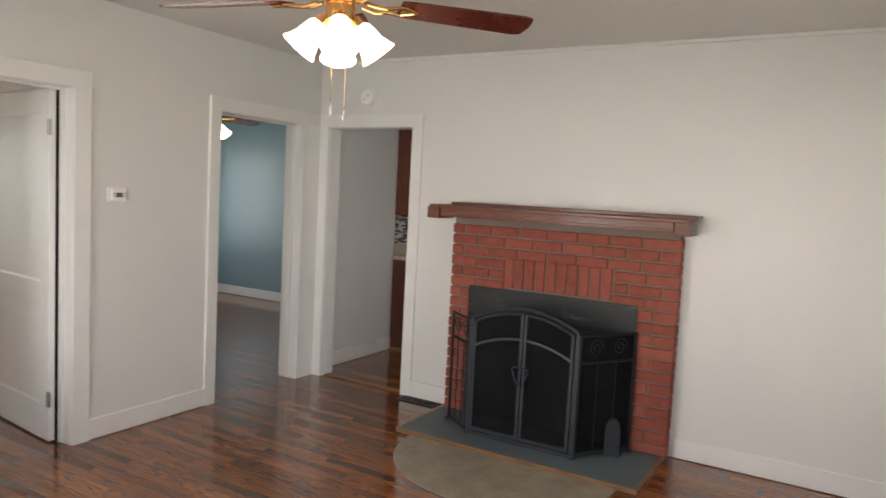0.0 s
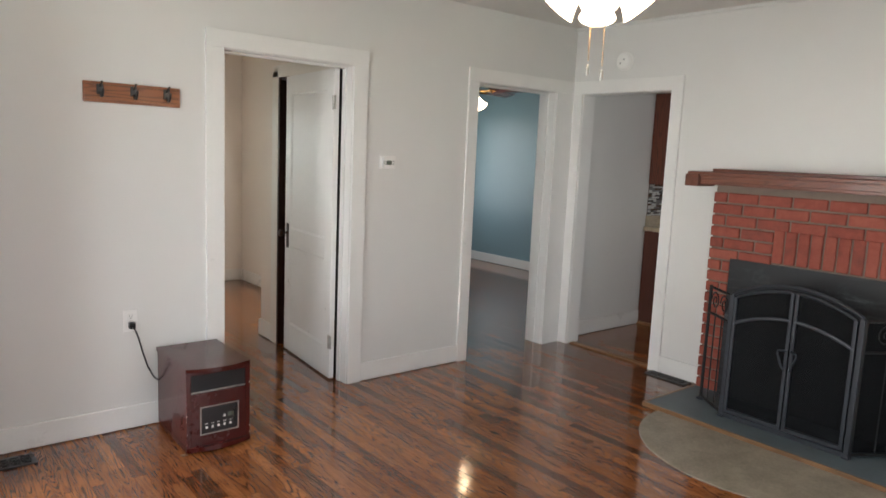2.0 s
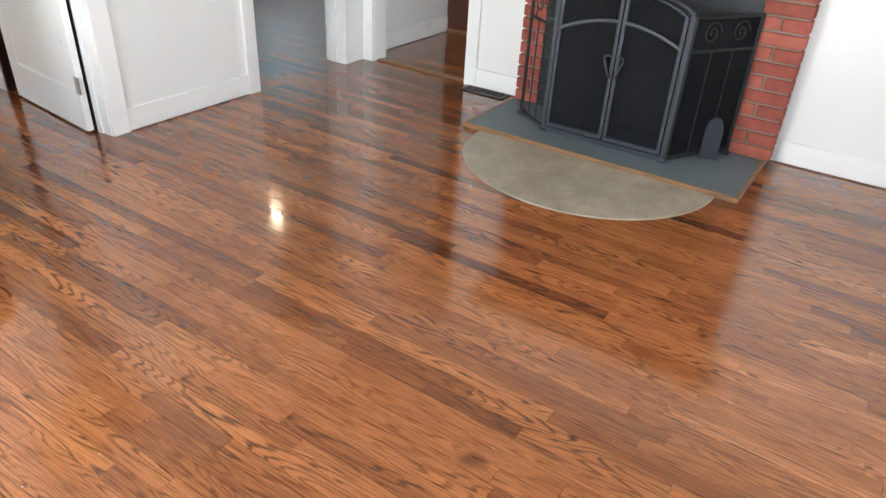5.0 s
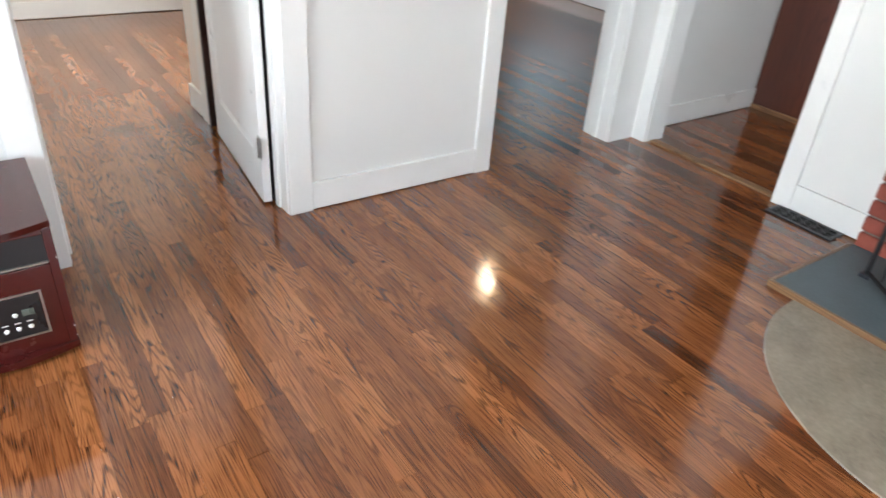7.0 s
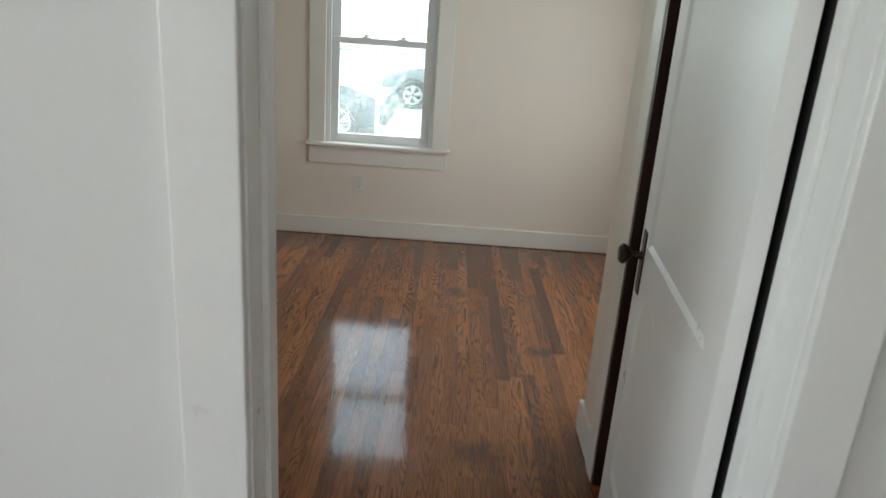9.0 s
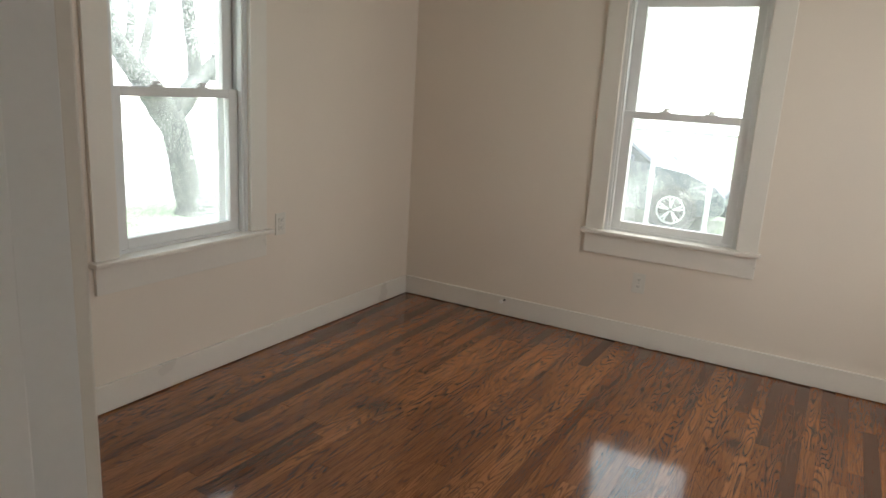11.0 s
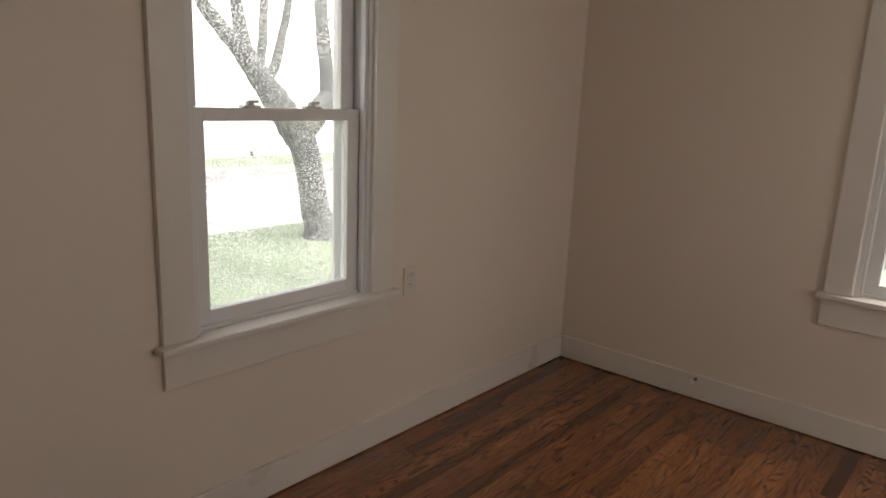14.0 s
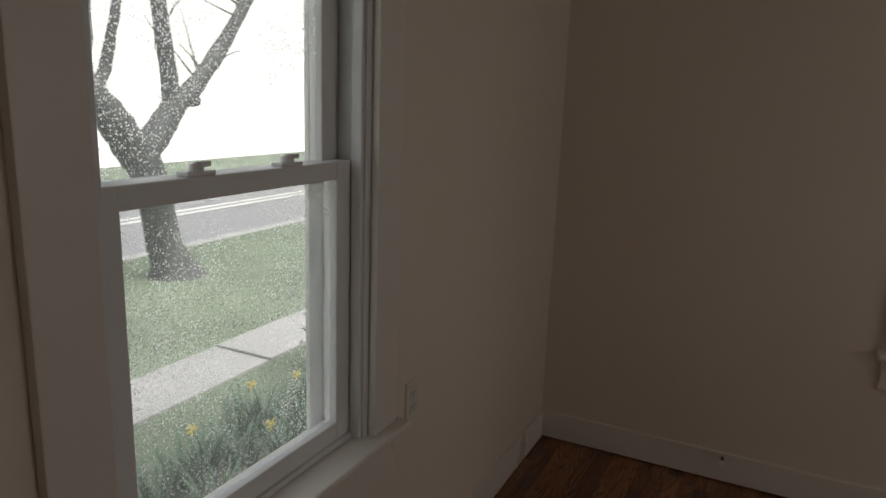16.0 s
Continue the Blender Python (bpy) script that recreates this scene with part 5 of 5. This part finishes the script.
def car(name, m, paint_mat, label):
    """A parked car; local y runs to its nose, the origin lies between its wheels on the ground."""
    t = thing(name, (0, 0, 0), label, "car", group="parked cars")
    bm = bmesh.new()
    side = [(-2.25, 0.42), (-2.3, 0.75), (-2.22, 1.02), (-2.05, 1.12), (0.75, 1.08), (1.55, 0.98), (2.05, 0.84), (2.22, 0.66), (2.22, 0.38), (2.05, 0.28), (-2.1, 0.28)]
    slab(bm, [(-0.90, y, z) for y, z in side], (1.80, 0, 0))
    bmesh.ops.bevel(bm, geom=list(bm.edges), offset=0.06, segments=3, affect="EDGES", profile=0.5)
    body = part("body", bm, paint_mat, t, smooth=True)
    bm = bmesh.new()
    low = [(-2.12, 1.08), (-1.75, 1.62), (-1.2, 1.70), (-0.2, 1.69), (0.25, 1.58), (1.05, 1.05)]
    a = [bm.verts.new((-0.84 if z < 1.3 else -0.66, y, z)) for y, z in low]
    b = [bm.verts.new((0.84 if z < 1.3 else 0.66, y, z)) for y, z in low]
    bm.faces.new(a), bm.faces.new(reversed(b))
    for i in range(len(low)):
        j = (i + 1) % len(low)
        bm.faces.new((a[j], a[i], b[i], b[j]))
    part("cabin_glass", bm, M_GLASSDARK, t, "dark tinted cabin windows")
    bm = bmesh.new()
    for s in (-1, 1):
        for (y0, z0, x0), (y1, z1, x1) in (((-2.12, 1.08, 0.845), (-1.75, 1.62, 0.665)), ((-0.55, 1.08, 0.85), (-0.5, 1.69, 0.67)), ((1.05, 1.05, 0.845), (0.25, 1.58, 0.665)), ((-1.75, 1.62, 0.665), (0.25, 1.60, 0.665))):
            sweep(bm, [(s * x0, y0, z0), (s * x1, y1, z1)], 0.045, 6)
    box(bm, -0.66, 0.66, -1.75, 0.2, 1.66, 1.715, 0.02)
    part("roof_frame", bm, paint_mat, t)
    for s in (-1, 1):
        for wy in (-1.4, 1.4):
            part("wheel_arch", tube(bmesh.new(), (s * 0.80, wy, 0.36), (s * 0.912, wy, 0.36), 0.41, sides=28), M_TYRE, t, "black wheel arch lining")
            w = part("wheel", lathe(bmesh.new(), [(0.23, 0.0), (0.33, 0.0), (0.35, 0.03), (0.35, 0.19), (0.33, 0.22), (0.23, 0.22)], (s * 0.72, wy, 0.35), (s, 0, 0), 32), M_TYRE, t, "black tyre", True)
            bm = lathe(bmesh.new(), [(0.235, 0.20), (0.235, 0.222), (0.215, 0.225), (0.21, 0.19)], (s * 0.72, wy, 0.35), (s, 0, 0), 32)
            for k in range(5):
                for d in (-0.16, 0.16):
                    a = k * 2 * math.pi / 5 + 0.3
                    sweep(bm, [(s * 0.935, wy + 0.04 * math.cos(a), 0.35 + 0.04 * math.sin(a)), (s * 0.935, wy + 0.222 * math.cos(a + d), 0.35 + 0.222 * math.sin(a + d))], 0.017, 6)
            part("rim", bm, M_ALLOY, w, "ten-spoke alloy rim")
        part("headlight", boxes((s * 0.55, s * 0.86, 1.98, 2.18, 0.70, 0.84), bevel=0.03), M_LENS, t, "clear headlight")
        part("door_handle", boxes((s * 0.90, s * 0.925, -0.75, -0.55, 0.93, 0.96), bevel=0.008), paint_mat, t)
        part("wing_mirror", boxes((s * 0.88, s * 1.05, 0.55, 0.72, 1.05, 1.2), bevel=0.04), paint_mat, t)
    part("bumper", boxes((-0.8, 0.8, 2.15, 2.27, 0.32, 0.52), bevel=0.03), M_TYRE, t)
    t.matrix_basis = m
    return t


car("parked_car", pose(-16.25, -1.65, GZ - 0.42), M_CAR, "dark grey sport utility car with alloy wheels, parked and wet")
car("parked_car", pose(-21.7, 2.15, GZ - 0.42, 0, 0, 180), M_CAR2, "pale silver car parked behind the grey one")

fence = thing("chain_link_fence", (-12.0, 1.0, GZ), "low galvanised pipe and wire fence before the parked cars", "fence")
for y in (-1.9, 0.15, 0.82, 2.87, 4.9):
    part("post", tube(bmesh.new(), (-12.0, y, GZ - 0.02), (-12.0, y, 1.07), 0.03, sides=10), M_FENCE, fence)
    part("post_cap", lathe(bmesh.new(), [(0.036, 0.0), (0.036, 0.02), (0.018, 0.035), (0.0, 0.037)], (-12.0, y, 1.07), sides=10), M_FENCE, fence)
part("top_rail", tube(bmesh.new(), (-12.0, -1.9, 1.05), (-12.0, 4.9, 1.05), 0.017, sides=8), M_FENCE, fence)
part("bottom_wire", tube(bmesh.new(), (-12.0, -1.9, GZ + 0.06), (-12.0, 4.9, GZ + 0.06), 0.003, sides=6), M_FENCE, fence)


def leaf_cloud(centre, size, n, leaf, rng):
    """Many small leaves in an uneven heap."""
    V, F = [], []
    lumps = [(rng.uniform(-0.7, 0.7), rng.uniform(-0.7, 0.7), rng.uniform(0.25, 0.75), rng.uniform(0.25, 0.5)) for _ in range(12)]
    for _ in range(n):
        lx, ly, lz, lr = rng.choice(lumps)
        d = Vector((rng.gauss(0, 1), rng.gauss(0, 1), rng.gauss(0, 1))).normalized() * lr * rng.random() ** 0.4
        p = Vector((centre[0] + (lx + d.x) * size[0], centre[1] + (ly + d.y) * size[1], centre[2] + max(0.01, lz + d.z) * size[2]))
        u = Vector((rng.gauss(0, 1), rng.gauss(0, 1), rng.gauss(0, 1))).normalized() * leaf
        v = u.orthogonal().normalized() * leaf * 0.45
        k = len(V)
        V += [p - u, p + v, p + u, p - v]
        F.append((k, k + 1, k + 2, k + 3))
    bm = bmesh.new()
    vs = [bm.verts.new(p) for p in V]
    for f in F:
        bm.faces.new([vs[i] for i in f])
    return bm


def shrub(name, centre, size, n, leaf, material, label, seed):
    rng = random.Random(seed)
    t = thing(name, centre, label, "shrub")
    for k in range(7):
        a = k * 0.9
        part("stem", sweep(bmesh.new(), [centre, (centre[0] + 0.3 * size[0] * math.cos(a), centre[1] + 0.3 * size[1] * math.sin(a), centre[2] + 0.5 * size[2]),
                                         (centre[0] + 0.6 * size[0] * math.cos(a + 0.3), centre[1] + 0.6 * size[1] * math.sin(a + 0.3), centre[2] + 0.9 * size[2])], [0.012, 0.008, 0.004], 6), M_BARK, t)
    part("foliage", leaf_cloud(centre, size, n, leaf, rng), material, t)
    return t


shrub("hedge", (-16.5, -22.0, -2.6), (2.6, 0.8, 1.7), 4500, 0.05, M_HAZEHEDGE, "thin bare hedge across the road, coloured pale for mist", 8)
shrub("garden_shrub", (-8.25, -2.0, GZ), (0.2, 0.2, 0.62), 1100, 0.022, M_LEAF2, "small dark green shrub beside the path", 9)
mail = thing("mailbox", (-18.6, -20.0, -1.9), "grey mailbox on a wooden post across the road", "mailbox")
part("post", boxes((-18.65, -18.55, -20.05, -19.95, -1.9, -0.95)), M_BARK, mail)
part("box", boxes((-18.75, -18.45, -20.25, -19.75, -0.95, -0.65), bevel=0.04), M_FENCE, mail)

# ---- bricks of the fireplace ----
brick_meshes = {}


def brick(name, x0, x1, y0, y1, z0, z1, parent, material, bevel=0.004):
    key = (round(x1 - x0, 3), round(y1 - y0, 3), round(z1 - z0, 3))
    if key not in brick_meshes:
        o = part(name, boxes((-key[0] / 2, key[0] / 2, -key[1] / 2, key[1] / 2, -key[2] / 2, key[2] / 2)), material)
        bm = bmesh.new()
        bm.from_mesh(o.data)
        bmesh.ops.bevel(bm, geom=list(bm.edges), offset=bevel, segments=1, affect="EDGES")
        bm.to_mesh(o.data)
        bm.free()
        brick_meshes[key] = o.data
        bpy.data.objects.remove(o)
    o = new(name, brick_meshes[key])
    o.parent = parent
    o.location = Vector(((x0 + x1) / 2, (y0 + y1) / 2, (z0 + z1) / 2)) - parent.location
    return o


rng = random.Random(3)
PITCH, BL = 0.0735, 0.205
row = 0
z = 0.03
while z + 0.06 < 1.392:
    spans = [(FX0, FX1)]
    if z < 0.90:
        spans = [(FX0, -2.37), (-1.20, FX1)]
    elif z < 1.10:
        spans = [(FX0, -2.11), (-1.36, FX1)]
    for a, b in spans:
        x = a
        first = True
        while x < b - 0.02:
            ln = BL if not (first and row % 2) else 0.0975
            first = False
            e = min(x + ln, b)
            if b - e < 0.05:
                e = b
            j = rng.uniform(-0.004, 0.003)
            brick("brick", x + 0.001, e - 0.010 if e < b else e, FY + j, FY + 0.085 + j, z, z + PITCH - 0.011, fireplace, M_BRICK)
            x = e
    row += 1
    z += PITCH
z = 0.03
for k in range(18):
    if k % 2:
        part("mortar_tooth", boxes((FX0 - 0.008, FX0 + 0.004, FY + 0.02, FY + 0.118, z + 0.004, z + 0.05), bevel=0.004), M_WALL, fireplace, "white painted mortar smear")
    z += PITCH
x = -2.106
while x < -1.40:
    j = rng.uniform(-0.004, 0.003)
    brick("brick", x, x + 0.063, FY + j, FY + 0.085 + j, 0.935, 1.135, fireplace, M_BRICK)
    x += 0.0745

# ---- oak floor boards ----
BW = 0.0572
LENGTHS = [0.32, 0.46, 0.61, 0.78, 0.95, 1.2]
board_meshes = {}
for ln in LENGTHS:
    o = part("floor_board", boxes((0.0005, ln - 0.0006, 0.0004, BW - 0.0004, -0.011, 0.0)), M_FLOOR)
    board_meshes[ln] = o.data
    bpy.data.objects.remove(o)
rng = random.Random(17)
floor_a = thing("floor", (-2.0, 2.0, 0), "glossy red-brown varnished oak strip floor, worn and patchy", "floor", kind="structure")
V, F = [], []
y = -0.55
count = 0
while y < 6.74:
    x = -8.0 - rng.uniform(0, 0.9)
    while x < 0.8:
        ln = rng.choice(LENGTHS)
        x0, x1 = max(x, -8.0 if y > 3.2 else (-7.52 if y > -0.38 else -3.865)), min(x + ln, 0.8 if y < 4.4 else -0.95)
        if x1 - x0 > 0.02:
            whole = x0 == x and x1 == x + ln
            if whole and count < 300 and -3.7 < x and x1 < -0.5 and 0.35 < y < 3.1 and rng.random() < 0.86:
                o = new("floor_board", board_meshes[ln])
                o.parent = floor_a
                o.location = Vector((x, y, 0)) - floor_a.location
                count += 1
            else:
                n = len(V)
                V += [(px, py, pz) for pz in (-0.011, 0.0) for px, py in ((x0 + 0.0005, y + 0.0004), (x1 - 0.0006, y + 0.0004), (x1 - 0.0006, y + BW - 0.0004), (x0 + 0.0005, y + BW - 0.0004))]
                F += [(n + 4, n + 5, n + 6, n + 7), (n, n + 1, n + 5, n + 4), (n + 1, n + 2, n + 6, n + 5), (n + 2, n + 3, n + 7, n + 6), (n + 3, n, n + 4, n + 7)]
        x += ln
    y += BW
me = bpy.data.meshes.new("floor_boards")
me.from_pydata(V, [], F)
me.materials.append(M_FLOOR)
fb = new("floor_boards", me)
fb.parent = floor_a
fb.location = -floor_a.location
tagged(fb, "", "", "", "stuff")

# crumbs of plaster on the floor
rng = random.Random(9)
V, F = [], []
for _ in range(130):
    cx, cy, sp = rng.choice(((-1.49, 1.02, 0.05), (-1.53, 0.98, 0.04), (-2.2, 1.6, 0.9), (-1.4, 2.0, 0.8), (-1.9, 0.9, 0.6)))
    x, y, r = rng.gauss(cx, sp), rng.gauss(cy, sp), rng.uniform(0.0005, 0.0015)
    n = len(V)
    V += [(x + r, y, 0.0003), (x - r * 0.6, y + r, 0.0003), (x - r * 0.7, y - r * 0.8, 0.0003), (x, y, r * 0.9)]
    F += [(n, n + 1, n + 3), (n + 1, n + 2, n + 3), (n + 2, n, n + 3)]
me = bpy.data.meshes.new("plaster_crumbs")
me.from_pydata(V, [], F)
me.materials.append(M_PLATE)
tagged(new("plaster_crumbs", me), "tiny white crumbs of plaster on the floor", "debris", kind="stuff")
